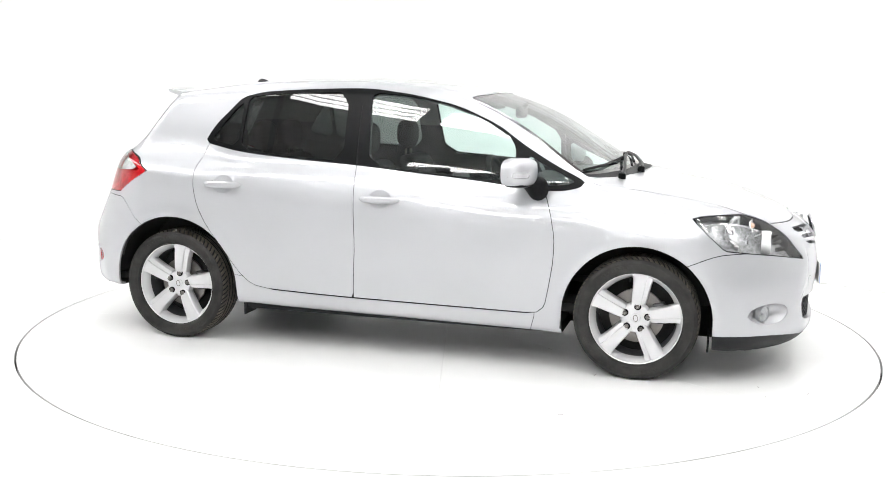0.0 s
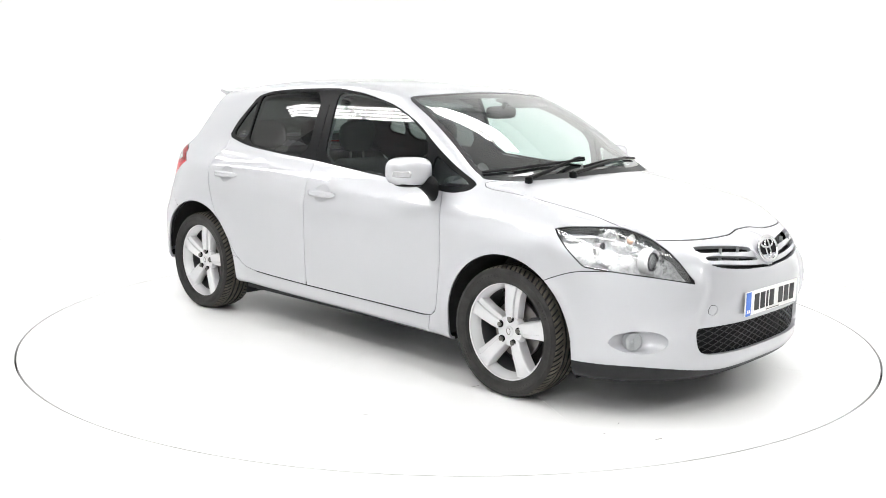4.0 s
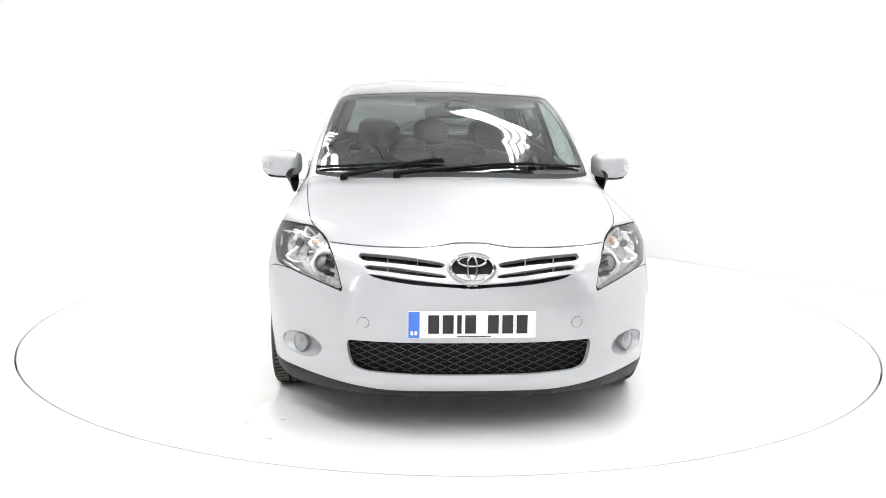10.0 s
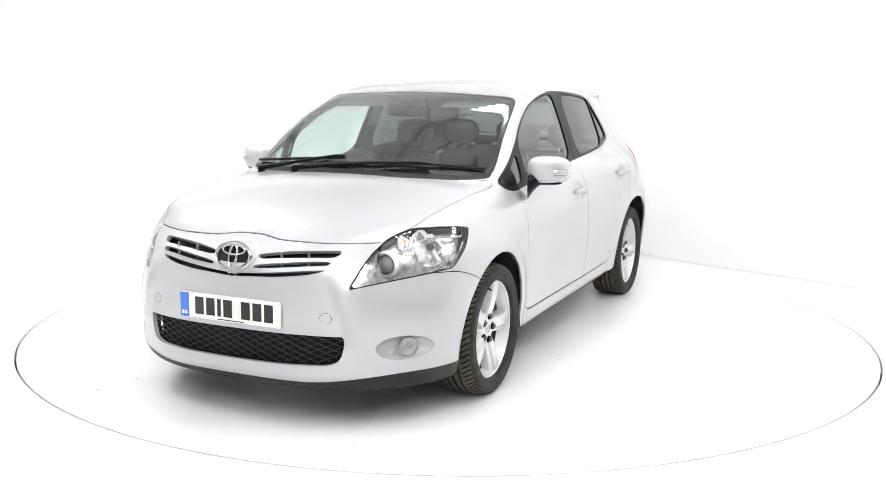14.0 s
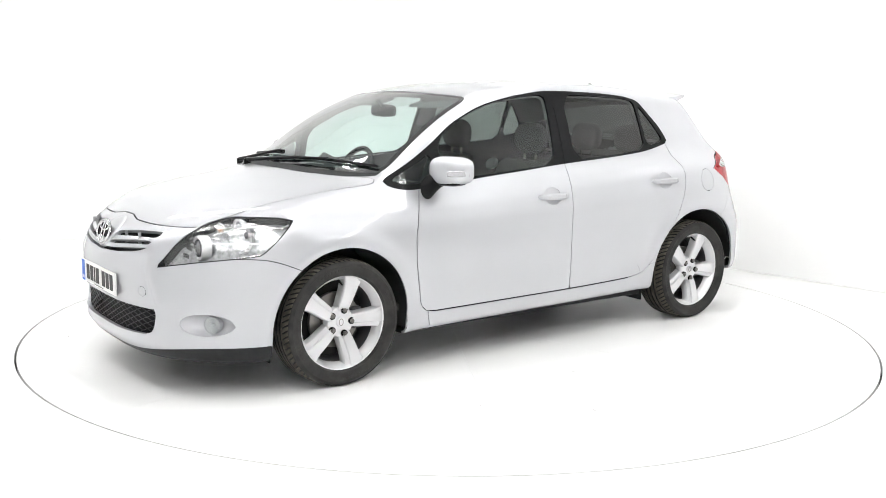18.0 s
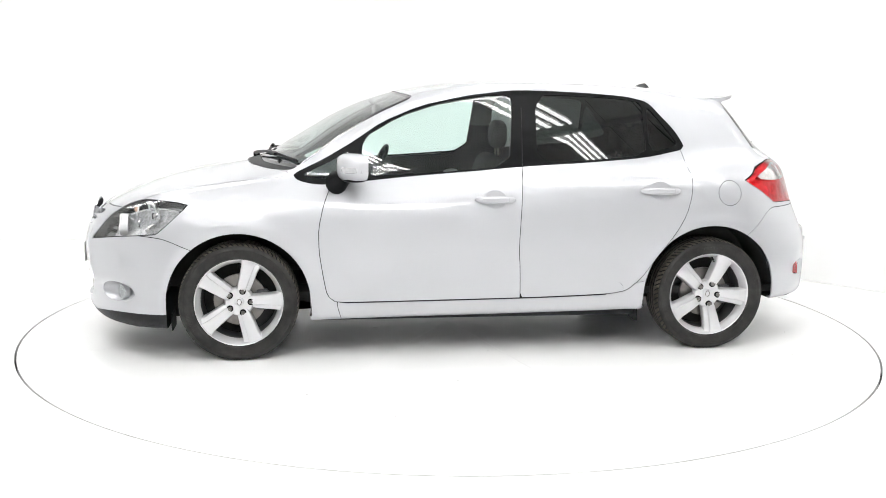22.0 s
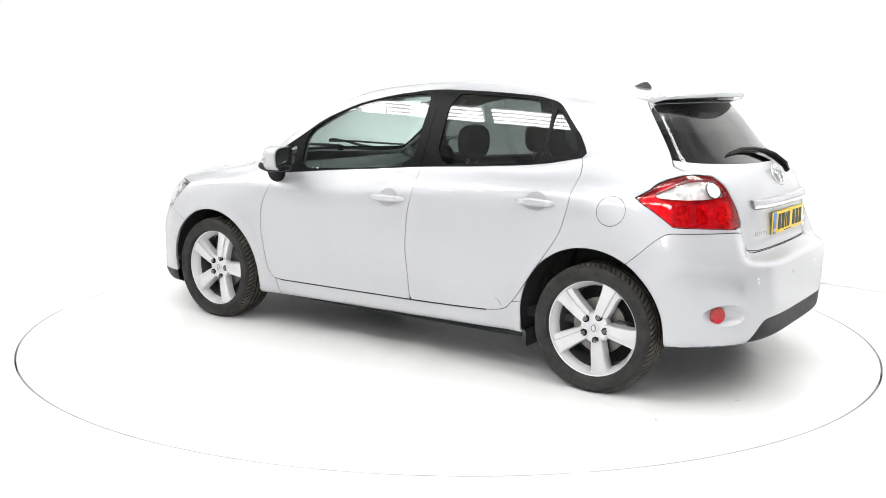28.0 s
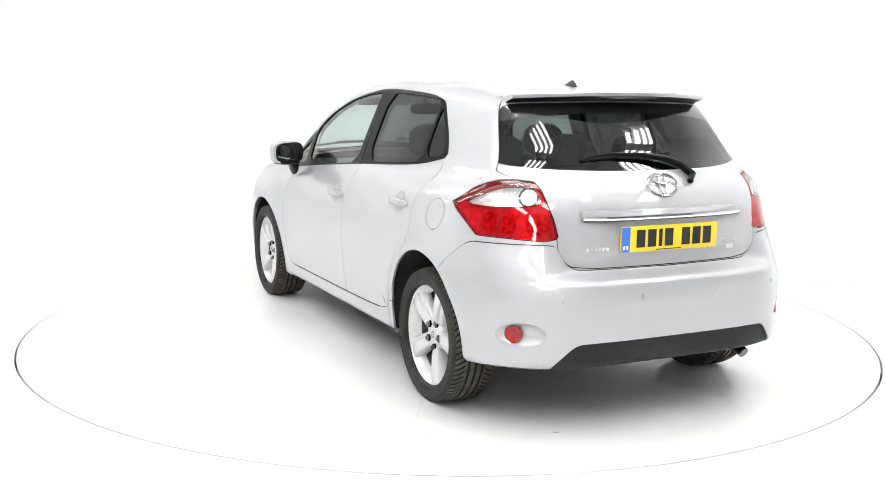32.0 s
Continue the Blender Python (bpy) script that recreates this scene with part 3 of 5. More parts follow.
panel_cut(front_bumper, "front_bumper", ["shell"], lambda V: (V[:, 0] > 1.3) & (V[:, 2] < 0.9))
panel_cut(xy(BONNET), "bonnet", ["shell"], lambda V: (V[:, 0] > 1.0) & (V[:, 2] > 0.7))
S.cut(xy(COWL), "cowl", ["shell", "gap"], lambda V: (V[:, 0] > 0.9) & (V[:, 2] > 0.9))
screen = xy(WINDSCREEN)
S.cut(shifted(screen, -0.004), "gap", ["shell", "cowl"], lambda V: (V[:, 0] > 0.2) & (V[:, 2] > 0.9))
S.cut(shifted(screen, 0.0), "screen_border", ["gap"], lambda V: (V[:, 0] > 0.2) & (V[:, 2] > 0.9))
S.cut(shifted(screen, 0.022), "windscreen", ["screen_border"], lambda V: (V[:, 0] > 0.2) & (V[:, 2] > 0.9))


tail_line = curve([0.0, 0.44, 0.50, 0.55, 0.6, 1.0], [0.688, 0.692, 0.72, 0.795, 0.80, 0.80])
haunch_line = curve([-2.2, -1.67, -1.51, -1.33], [0.80, 0.80, 0.675, 0.52])


def rear_bumper(P):
    y = np.abs(P[:, 1])
    return np.maximum(P[:, 2] - np.where(y < 0.6, tail_line(y), haunch_line(P[:, 0])), P[:, 0] + 1.42)


panel_cut(rear_bumper, "rear_bumper", ["shell"], lambda V: (V[:, 0] < -1.25) & (V[:, 2] < 0.95))
gate_edge = curve([0.6, 0.95, 1.10, 1.30, 1.45], [-1.70, -1.66, -1.60, -1.47, -1.36])
tailgate_outline = yz(TAILGATE, 1)
panel_cut(lambda P: np.maximum(tailgate_outline(P), P[:, 0] - gate_edge(P[:, 2])), "tailgate", ["shell"], at_rear)
S.cut(yz(REAR_SCREEN), "rear_screen", ["tailgate"], at_rear)
S.cut(lambda P: 1.338 - 0.03 * (P[:, 1] / 0.5) ** 2 - P[:, 2], "screen_frit", ["rear_screen"], at_rear)
S.cut(yz(DIFFUSER, 1), "diffuser", ["rear_bumper", "under", "shell"], lambda V: (V[:, 0] < -1.5) & (V[:, 2] < 0.5))
S.cut(lambda P: np.maximum(P[:, 2] - 0.205 - 0.045 * step(0.3, 0.8, np.abs(P[:, 1])), 1.62 - P[:, 0]), "front_lip", ["front_bumper", "gap"], lambda V: (V[:, 0] > 1.5) & (V[:, 2] < 0.35))
for sg in (1, -1):
    for slit in (SLIT_HIGH, SLIT_MID):
        S.cut(yz([(sg * a, b) for a, b in slit], 1, mirror=False), "hole", ["front_bumper"], lambda V: (V[:, 0] > 1.6) & (V[:, 2] > 0.55))
S.cut(yz(SLIT_LOW, 1), "hole", ["front_bumper"], lambda V: (V[:, 0] > 1.6) & (V[:, 2] > 0.55))
S.cut(yz(LOWER_GRILLE, 0), "hole", ["front_bumper"], lambda V: (V[:, 0] > 1.6) & (V[:, 2] < 0.5))

door_foot = curve([-0.80, -0.71, -0.212, 0.372, 0.80], [0.330, 0.321, 0.306, 0.300, 0.297])
for sg in (1, -1):
    w, k = side(sg), "left" if sg > 0 else "right"
    panel_cut(xz(FRONT_DOOR, 1), "front_door_" + k, ["shell"], w)
    panel_cut(xz(REAR_DOOR, 1), "rear_door_" + k, ["shell"], w)
    high = lambda V, sg=sg: (V[:, 1] * sg > 0.3) & (V[:, 2] > 0.85)
    S.cut(xz(DLO, 1), "window_frame_" + k, None, high)
    S.cut(xz(FRONT_GLASS, 1), "front_glass_" + k, ["window_frame_" + k], high)
    S.cut(xz(REAR_GLASS, 1), "rear_glass_" + k, ["window_frame_" + k], high)
    S.cut(xz(QUARTER, 1), "quarter_glass_" + k, ["window_frame_" + k], high)
    S.cut(xz(CORNER, 1), "corner_glass_" + k, ["window_frame_" + k], high)
    panel_cut(slant(HEADLIGHT, sg, -0.8, 0.6, 0), "headlight_" + k, ["shell", "front_bumper", "bonnet", "gap"],
              lambda V, sg=sg: (V[:, 0] > 1.4) & (V[:, 1] * sg > 0.2) & (V[:, 2] > 0.5), 0.0025)
    tl = ["shell", "tailgate", "rear_bumper", "gap"]
    rearside = lambda V, sg=sg: (V[:, 0] < -1.3) & (V[:, 1] * sg > 0.2) & (V[:, 2] > 0.6)
    panel_cut(slant(TAILLIGHT, sg, -0.6, -0.8, 0), "taillight_" + k, tl, rearside, 0.0022)
    S.cut(slant(TAIL_CLEAR, sg, -0.6, -0.8), "tail_clear_" + k, ["taillight_" + k], rearside)
    S.cut(slant(oval(0.578, 0.995, 0.044, 0.044), sg, -0.6, -0.8, 0), "tail_ring_" + k, ["tail_clear_" + k], rearside)
    S.cut(slant(oval(0.580, 0.995, 0.036, 0.036), sg, -0.6, -0.8, 0), "tail_round_" + k, ["tail_ring_" + k], rearside)
    S.cut(slant(oval(0.625, 0.882, 0.052, 0.052), sg, -0.6, -0.8, 0), "tail_disc_" + k, ["taillight_" + k], rearside)
    for u0, u1 in ((0.372, 0.442), (0.470, 0.530)):
        S.cut(slant([(u0, 0.842), (u1, 0.840), (u1 + 0.003, 0.928), (u0 + 0.003, 0.926)], sg, -0.6, -0.8, 0), "tail_prism_" + k, ["taillight_" + k], rearside)
    ring = lambda xc, zc, r, i: (lambda P: np.hypot(P[:, i] - xc, P[:, 2] - zc) - r)
    panel_cut(ring(sg * 0.44, 0.490, 0.024, 1), "tow_cap_" + k, ["front_bumper"], lambda V: V[:, 0] > 1.8, 0.001)
    S.cut(yz(oval(sg * FOG[0], FOG[1], FOG[2], FOG[3]), 0, mirror=False), "fog_" + k, ["front_bumper"], lambda V: (V[:, 0] > 1.6) & (V[:, 2] < 0.5))
    S.cut(yz(oval(sg * REFL[0], REFL[1], REFL[2], REFL[3]), 0, mirror=False), "reflector_" + k, ["rear_bumper"], lambda V: (V[:, 0] < -1.6) & (V[:, 2] < 0.55))
    for xh, zh, door in HANDLES:
        S.cut(xz(oval(xh, zh, 0.064, 0.049), 0), "cup_%s_%s" % (door, k), ["%s_door_%s" % (door, k)], w)
    panel_cut(xz(SILL, 0), "sill_" + k, ["shell"], lambda V, sg=sg: (V[:, 1] * sg > 0.6) & (V[:, 2] < 0.45), 0.0015)
    S.cut(lambda P: np.maximum(np.abs(P[:, 2] - door_foot(P[:, 0])) - 0.0042, np.abs(P[:, 0] - 0.04) - 0.75), "gap", ["front_door_" + k, "rear_door_" + k, "sill_" + k, "shell"], lambda V, sg=sg: (V[:, 1] * sg > 0.6) & (V[:, 2] < 0.45))
    S.cut(lambda P: np.abs(P[:, 0] + 0.224 + 0.03 * (P[:, 2] - 1.02)) - 0.003, "gap", ["window_frame_" + k], high)
    S.cut(lambda P: P[:, 0] + 0.224 + 0.03 * (P[:, 2] - 1.02), "rear_frame_" + k, ["window_frame_" + k], high)
    S.cut(lambda P: 0.672 - P[:, 0], "corner_frame_" + k, ["window_frame_" + k], high)
panel_cut(lambda P: np.hypot(P[:, 0] + 1.382, P[:, 2] - 0.884) - 0.069, "fuel_flap", ["shell"], side(1), 0.0015)
S.finish()


def panel(name, source, mat, parent=car, label="", offset=0.0, limit=None, flip=False, dent=None, rim=0.0, only_rim=False):
    """One mesh of the faces that were cut to the given panels. dent: how far each point is pressed in; rim: depth of an edge turned inwards."""
    fs = [f for f, n in zip(S.F, S.name) if n in source]
    if limit:
        ok = limit(S.P)
        fs = [f for f in fs if all(ok[v] for v in f)]
    ids = sorted({v for f in fs for v in f})
    at = {v: i for i, v in enumerate(ids)}
    P, N = S.P[ids] + S.N[ids] * offset, S.N[ids]
    if dent:
        P = P - N * dent(P)[:, None]
    F = [[at[v] for v in (f if flip else f[::-1])] for f in fs]
    n = len(F)
    if rim:
        once = {}
        for f in F:
            for a, b in zip(f, f[1:] + f[:1]):
                key = (min(a, b), max(a, b))
                once[key] = None if key in once else (a, b)
        edges = [e for e in once.values() if e]
        low, Q, M = {}, [], []
        for e in edges:
            for v in e:
                if v not in low:
                    low[v] = (len(P) + len(Q), len(P) + len(Q) + 1)
                    Q += [P[v], P[v] - N[v] * rim]
                    M += [N[v], N[v]]
        F += [[low[b][0], low[a][0], low[a][1], low[b][1]] for a, b in edges]
        P, N = np.concatenate([P, Q]), np.concatenate([N, M])
        if only_rim:
            F, n = F[n:], 0
    me = bpy.data.meshes.new(name)
    me.from_pydata(P.tolist(), [], F)
    me.materials.append(mat)
    me.polygons.foreach_set("use_smooth", [k < n for k in range(len(me.polygons))])
    if not dent:
        if rim:
            loops = np.zeros(len(me.loops) * 3, np.float32)
            me.corner_normals.foreach_get("vector", loops)
            loops = loops.reshape(-1, 3)
            count = sum(len(f) for f in F[:n])
            flat = [v for f in F[:n] for v in f]
            loops[:count] = (-N if flip else N)[flat]
            me.normals_split_custom_set(loops.tolist())
        else:
            me.normals_split_custom_set_from_vertices((-N if flip else N).tolist())
    ob = new(name, me)
    ob.parent = parent
    return tagged(ob, label)


body = panel("body", ["shell"], paint, label="silver painted body shell", rim=0.012)
panel("seam", ["gap"], rubber, offset=-0.004, label="dark gaps between the body panels")
panel("underbody", ["under"], dark_under)
bumper = panel("front_bumper", ["front_bumper"], paint, rim=0.02)
panel("lip", ["front_lip"], black_plastic, bumper, "black plastic lip")
rear = panel("rear_bumper", ["rear_bumper"], paint, rim=0.012)
panel("diffuser", ["diffuser"], black_plastic, rear, "black plastic insert", offset=-0.006)
bonnet = panel("bonnet", ["bonnet"], paint, rim=0.012)
panel("cowl", ["cowl"], black_plastic, label="black plastic cowl under the windscreen")
ws = panel("windscreen", ["windscreen"], screen_glass, offset=-0.003)
panel("border", ["screen_border"], gloss_black, ws, offset=-0.003)
gate = panel("tailgate", ["tailgate"], paint, rim=0.01)
panel("rear_screen", ["rear_screen"], dark_glass, gate, "dark tinted rear screen", -0.002)
panel("screen_border", ["screen_frit"], gloss_black, gate, "black upper border of the rear screen", -0.002)
panel("fuel_flap", ["fuel_flap"], paint, rim=0.01)


def hollow(a, b, ra, rb, i, depth, power=0.6):
    """A dent that is deepest in the middle of an oval."""
    return lambda P: depth * np.clip(1 - ((np.abs(P[:, i]) - abs(a)) / ra if i == 1 else (P[:, i] - a) / ra) ** 2 - ((P[:, 2] - b) / rb) ** 2, 0, 1) ** power


doors = {}
lamps = {}
for k in ("left", "right"):
    sg = 1 if k == "left" else -1
    fd = panel("front_door", ["front_door_" + k], paint, rim=0.012)
    rd = panel("rear_door", ["rear_door_" + k], paint, rim=0.012)
    doors["front", k], doors["rear", k] = fd, rd
    panel("sill", ["sill_" + k], paint, rim=0.01)
    panel("window_frame", ["window_frame_" + k], black_satin, fd, "black window surround", rim=0.012)
    panel("window_frame", ["rear_frame_" + k], black_satin, rd, "black window surround", rim=0.012)
    panel("corner_frame", ["corner_frame_" + k], black_satin, label="black window surround", rim=0.012)
    panel("window", ["front_glass_" + k], glass, fd, "green tinted side window", -0.006)
    panel("corner_window", ["corner_glass_" + k], glass, offset=-0.006)
    panel("window", ["rear_glass_" + k], dark_glass, rd, "dark privacy glass", -0.006)
    panel("quarter_window", ["quarter_glass_" + k], dark_glass, rd, offset=-0.006)
    for xh, zh, door in HANDLES:
        panel("handle_cup", ["cup_%s_%s" % (door, k)], paint, doors[door, k], dent=hollow(xh, zh, 0.066, 0.051, 0, 0.011, 0.8))
    lamps[k] = panel("headlight", ["headlight_" + k], clear_lens, label="clear headlight lens over chrome reflectors", offset=-0.002)
    red = ["taillight_" + k, "tail_disc_" + k, "tail_prism_" + k]
    clear = ["tail_clear_" + k, "tail_ring_" + k, "tail_round_" + k]
    tl = panel("tail_light", red, red_glass, label="red tail light with a clear upper part", offset=-0.001)
    panel("clear_lens", clear, clear_lens, tl, "clear upper lens", -0.001)
    panel("housing", red + clear, tail_bowl, tl, "silver reflector", -0.026)
    panel("edge", red + clear, red_deep, tl, offset=-0.003, rim=0.036, only_rim=True)
    panel("divider", clear, red_deep, tl, offset=-0.003, rim=0.026, only_rim=True)
    panel("round_lens", ["tail_round_" + k], lamp_chrome, tl, offset=-0.014)
    panel("lens_ring", ["tail_ring_" + k], lamp_dark, tl, "dark ring round the clear lens", -0.012)
    panel("prism", ["tail_prism_" + k], red_bright, tl, offset=-0.018)
    panel("lamp_disc", ["tail_disc_" + k], red_bright, tl, offset=-0.014)
    tl.visible_shadow = False
    panel("tow_cap", ["tow_cap_" + k], paint, bumper)
    panel("fog_recess", ["fog_" + k], paint, bumper, dent=hollow(FOG[0], FOG[1], FOG[2], FOG[3], 1, 0.050))
    panel("reflector_recess", ["reflector_" + k], paint, rear, dent=hollow(REFL[0], REFL[1], REFL[2], REFL[3], 1, 0.030))
opaque = ["shell", "gap", "front_bumper", "rear_bumper", "tailgate", "front_door_left", "front_door_right", "rear_door_left", "rear_door_right",
          "window_frame_left", "window_frame_right", "rear_frame_left", "rear_frame_right"]
panel("lining", opaque, trim_grey, label="dark grey interior lining", offset=-0.03, limit=lambda P: (P[:, 0] < 1.3) & (P[:, 0] > -1.85) & (P[:, 2] > 0.45) & (P[:, 2] < 1.30), flip=True)
panel("headlining", opaque, headliner, label="grey headlining", offset=-0.034, limit=lambda P: (P[:, 0] < 1.3) & (P[:, 0] > -1.85) & (P[:, 2] > 1.20), flip=True)


def ring_oval(bm, at, right, up, ra, rb, thick, n=36):
    c, r, u = Vector(at), Vector(right), Vector(up)
    w = r.cross(u)
    loops = []
    for k in range(n):
        a = 2 * math.pi * k / n
        p = c + r * ra * math.cos(a) + u * rb * math.sin(a)
        o = (r * math.cos(a) * rb + u * math.sin(a) * ra).normalized()
        loops.append([bm.verts.new(p + o * thick * math.cos(b) + w * thick * 0.8 * math.sin(b)) for b in (2 * math.pi * i / 8 for i in range(8))])
    for a, b in zip(loops, loops[1:] + loops[:1]):
        for i in range(8):
            bm.faces.new((a[i], a[(i + 1) % 8], b[(i + 1) % 8], b[i]))


# ---------------------------------------------------------------- wheels
def wheel():
    """A wheel with its face at +y, its centre at the origin."""
    bm = bmesh.new()
    rim_r = 0.232
    prof = [(rim_r, 0.060), (rim_r + 0.002, 0.080), (rim_r + 0.005, 0.085), (rim_r + 0.001, 0.0875), (rim_r - 0.005, 0.084), (rim_r - 0.009, 0.072), (rim_r - 0.018, 0.062), (0.203, 0.030)]
    lathe(bm, prof, "y", 80)
    w = part("wheel", bm, alloy, car, "five-spoke silver alloy wheel")
    for k in range(5):
        bm = bmesh.new()
        a0 = 2 * math.pi * k / 5 + radians(36)
        rows = []
        for r, hw, yy in ((0.040, 0.031, 0.057), (0.070, 0.034, 0.066), (0.10, 0.0375, 0.073), (0.15, 0.0415, 0.079), (0.19, 0.0455, 0.081), (0.212, 0.052, 0.081), (0.224, 0.060, 0.080), (0.228, 0.062, 0.072)):
            row = []
            for q, dy in ((-1.06, -0.055), (-1, -0.010), (-0.93, -0.003), (-0.84, 0.0), (-0.3, 0.001), (0.30, 0.001), (0.36, -0.001), (0.42, -0.010), (0.90, -0.015), (0.98, -0.020), (1.05, -0.055)):
                c, t = math.cos(a0), math.sin(a0)
                row.append(bm.verts.new((c * r - t * q * hw, yy + dy, t * r + c * q * hw)))
            rows.append(row)
        for a, b in zip(rows, rows[1:]):
            for i in range(len(a) - 1):
                bm.faces.new((a[i], a[i + 1], b[i + 1], b[i]))
        part("spoke", bm, alloy, w)
    bm = bmesh.new()
    tube(bm, [(0.0, 0.035, 0.208), (0.0, 0.062, 0.194), (0.0, 0.078, 0.186)], [0.006, 0.0055, 0.004], 8)
    part("valve", bm, rubber, w, "black tyre valve")
    bm = bmesh.new()
    lathe(bm, [(0.001, 0.060), (0.045, 0.060), (0.070, 0.058), (0.077, 0.050), (0.080, 0.03), (0.06, 0.0)], "y", 40)
    part("hub", bm, alloy, w)
    bm = bmesh.new()
    lathe(bm, [(0.203, 0.030), (0.198, 0.0), (0.196, -0.09), (0.215, -0.10)], "y", 60)
    part("barrel", bm, alloy_dark, w, "dark inner rim")
    bm = bmesh.new()
    prof = [(0.228, -0.105), (0.245, -0.112), (0.285, -0.109), (0.305, -0.099)]
    lathe(bm, prof, "y", 96)
    prof = [(0.305, 0.099), (0.302, 0.1035), (0.296, 0.1075), (0.289, 0.1105), (0.286, 0.1120), (0.283, 0.1105), (0.262, 0.1105), (0.247, 0.107), (0.243, 0.1045), (0.240, 0.1045), (0.233, 0.092), (0.228, 0.07)]
    lathe(bm, prof, "y", 96)
    tyre = part("tyre", bm, tyre_rubber, w, "black rubber tyre")
    # tread with long grooves and slanting cross grooves
    bm = bmesh.new()
    ys = sorted({round(v, 4) for c in (-0.034, 0.0, 0.034) for v in (c - 0.006, c - 0.004, c + 0.004, c + 0.006)} | {-0.099, -0.092, -0.080, -0.066, -0.052, 0.052, 0.066, 0.080, 0.092, 0.099, -0.02, 0.02})
    n = 432
    rings = []
    for y in ys:
        ring = []
        for k in range(n):
            r = 0.314 - 0.009 * max(0, (abs(y) - 0.062) / 0.037) ** 2
            deep = min(abs(y - c) for c in (-0.034, 0.0, 0.034)) < 0.005
            if deep:
                r -= 0.007
            elif abs(y) > 0.045 and k % 6 == 0:
                r -= 0.005
            a = 2 * math.pi * (k + (abs(y) - 0.04) * 120) / n
            ring.append(bm.verts.new((r * math.cos(a), y, r * math.sin(a))))
        rings.append(ring)
    for a, b in zip(rings, rings[1:]):
        for k in range(n):
            bm.faces.new((a[k], a[(k + 1) % n], b[(k + 1) % n], b[k]))
    tread = part("tread", bm, tread_rubber, tyre, "dusty grooved tread").data
    # Groove floors take a darker rubber that stands in for their shade.
    tread.materials.append(rubber)
    for p in tread.polygons:
        y = abs(p.center.y)
        p.material_index = int(math.hypot(p.center.x, p.center.z) < 0.314 - 0.009 * max(0, (y - 0.062) / 0.037) ** 2 - 0.0018)
    # moulded marks on the side of the tyre
    for g0, count in ((62, 8), (242, 8), (150, 5), (330, 5)):
        for i in range(count):
            a = radians(g0 + i * 4.2)
            bm = bmesh.new()
            m = Matrix.Rotation(-a, 4, "Y")
            box(bm, (0.261, 0.1085, -0.007), (0.275, 0.1115, 0.007), 0.001, 1)
            for v in bm.verts:
                v.co = m @ v.co
            part("raised_mark", bm, tyre_rubber, tyre, smooth=False)
    bm = bmesh.new()
    lathe(bm, [(0.001, 0.066), (0.020, 0.066), (0.025, 0.063), (0.026, 0.055)], "y", 28)
    hub = part("hub_cap", bm, alloy, w)
    bm = bmesh.new()
    ring_oval(bm, (0, 0.067, 0), (0, 0, 1), (1, 0, 0), 0.016, 0.011, 0.0016, 20)
    part("mark", bm, steel, hub)
    for k in range(5):
        a = 2 * math.pi * k / 5 + radians(36)
        at = (0.060 * math.cos(a), 0, 0.060 * math.sin(a))
        bm = bmesh.new()
        lathe(bm, [(0.009, 0.0655), (0.0150, 0.0655), (0.0170, 0.0675), (0.0175, 0.058)], "y", 18, at)
        seat_ = part("nut_recess", bm, black_satin, w)
        bm = bmesh.new()
        lathe(bm, [(0.001, 0.078), (0.008, 0.078), (0.0115, 0.074), (0.0115, 0.05)], "y", 6, at)
        part("wheel_nut", bm, steel, seat_, "dark steel wheel nut", smooth=False)
    bm = bmesh.new()
    lathe(bm, [(0.05, 0.01), (0.075, 0.012), (0.078, 0.0), (0.138, 0.0), (0.138, -0.022), (0.05, -0.022)], "y", 48, close=True)
    part("brake_disc", bm, steel, w)
    bm = bmesh.new()
    box(bm, (-0.150, -0.045, -0.055), (-0.085, 0.022, 0.055), 0.015, 2)
    part("brake_caliper", bm, alloy_dark, w)
    bm = bmesh.new()
    lathe(bm, [(0.001, -0.07), (0.215, -0.07), (0.215, -0.09), (0.001, -0.09)], "y", 40)
    part("backplate", bm, dark_under, w)
    return w


RZ = 0.309
first_wheel = wheel()
first_wheel.matrix_basis = pose(1.300, 0.762, RZ)
copy_thing(first_wheel, pose(-1.300, 0.752, RZ, 0, -7, 0))
copy_thing(first_wheel, pose(1.300, -0.762, RZ, 0, 10, 180))
copy_thing(first_wheel, pose(-1.300, -0.752, RZ, 0, 8, 180))
for xc, zc, r, a0, a1 in ((1.300, 0.308, 0.376, 4, 192), (-1.288, 0.328, 0.380, -12, 176)):
    for sg in (1, -1):
        bm = bmesh.new()
        rows = []
        for k in range(41):
            a = radians(a0 + (a1 - a0) * k / 40)
            rows.append([bm.verts.new((xc + rr * math.cos(a), sg * y, zc + rr * math.sin(a))) for rr, y in ((r, 0.850), (r + 0.012, 0.84), (r + 0.02, 0.80), (r + 0.02, 0.50), (0.02, 0.50))])
        for a, b in zip(rows, rows[1:]):
            for i in range(4):
                bm.faces.new((a[i], a[i + 1], b[i + 1], b[i]))
        part("arch_liner", bm, dark_under, car)


# ---------------------------------------------------------------- front of the car
def band(bm, rows):
    """A skin over rows of points."""
    vs = [[bm.verts.new(p) for p in row] for row in rows]
    for a, b in zip(vs, vs[1:]):
        for i in range(len(a) - 1):
            bm.faces.new((a[i], a[i + 1], b[i + 1], b[i]))
    return vs


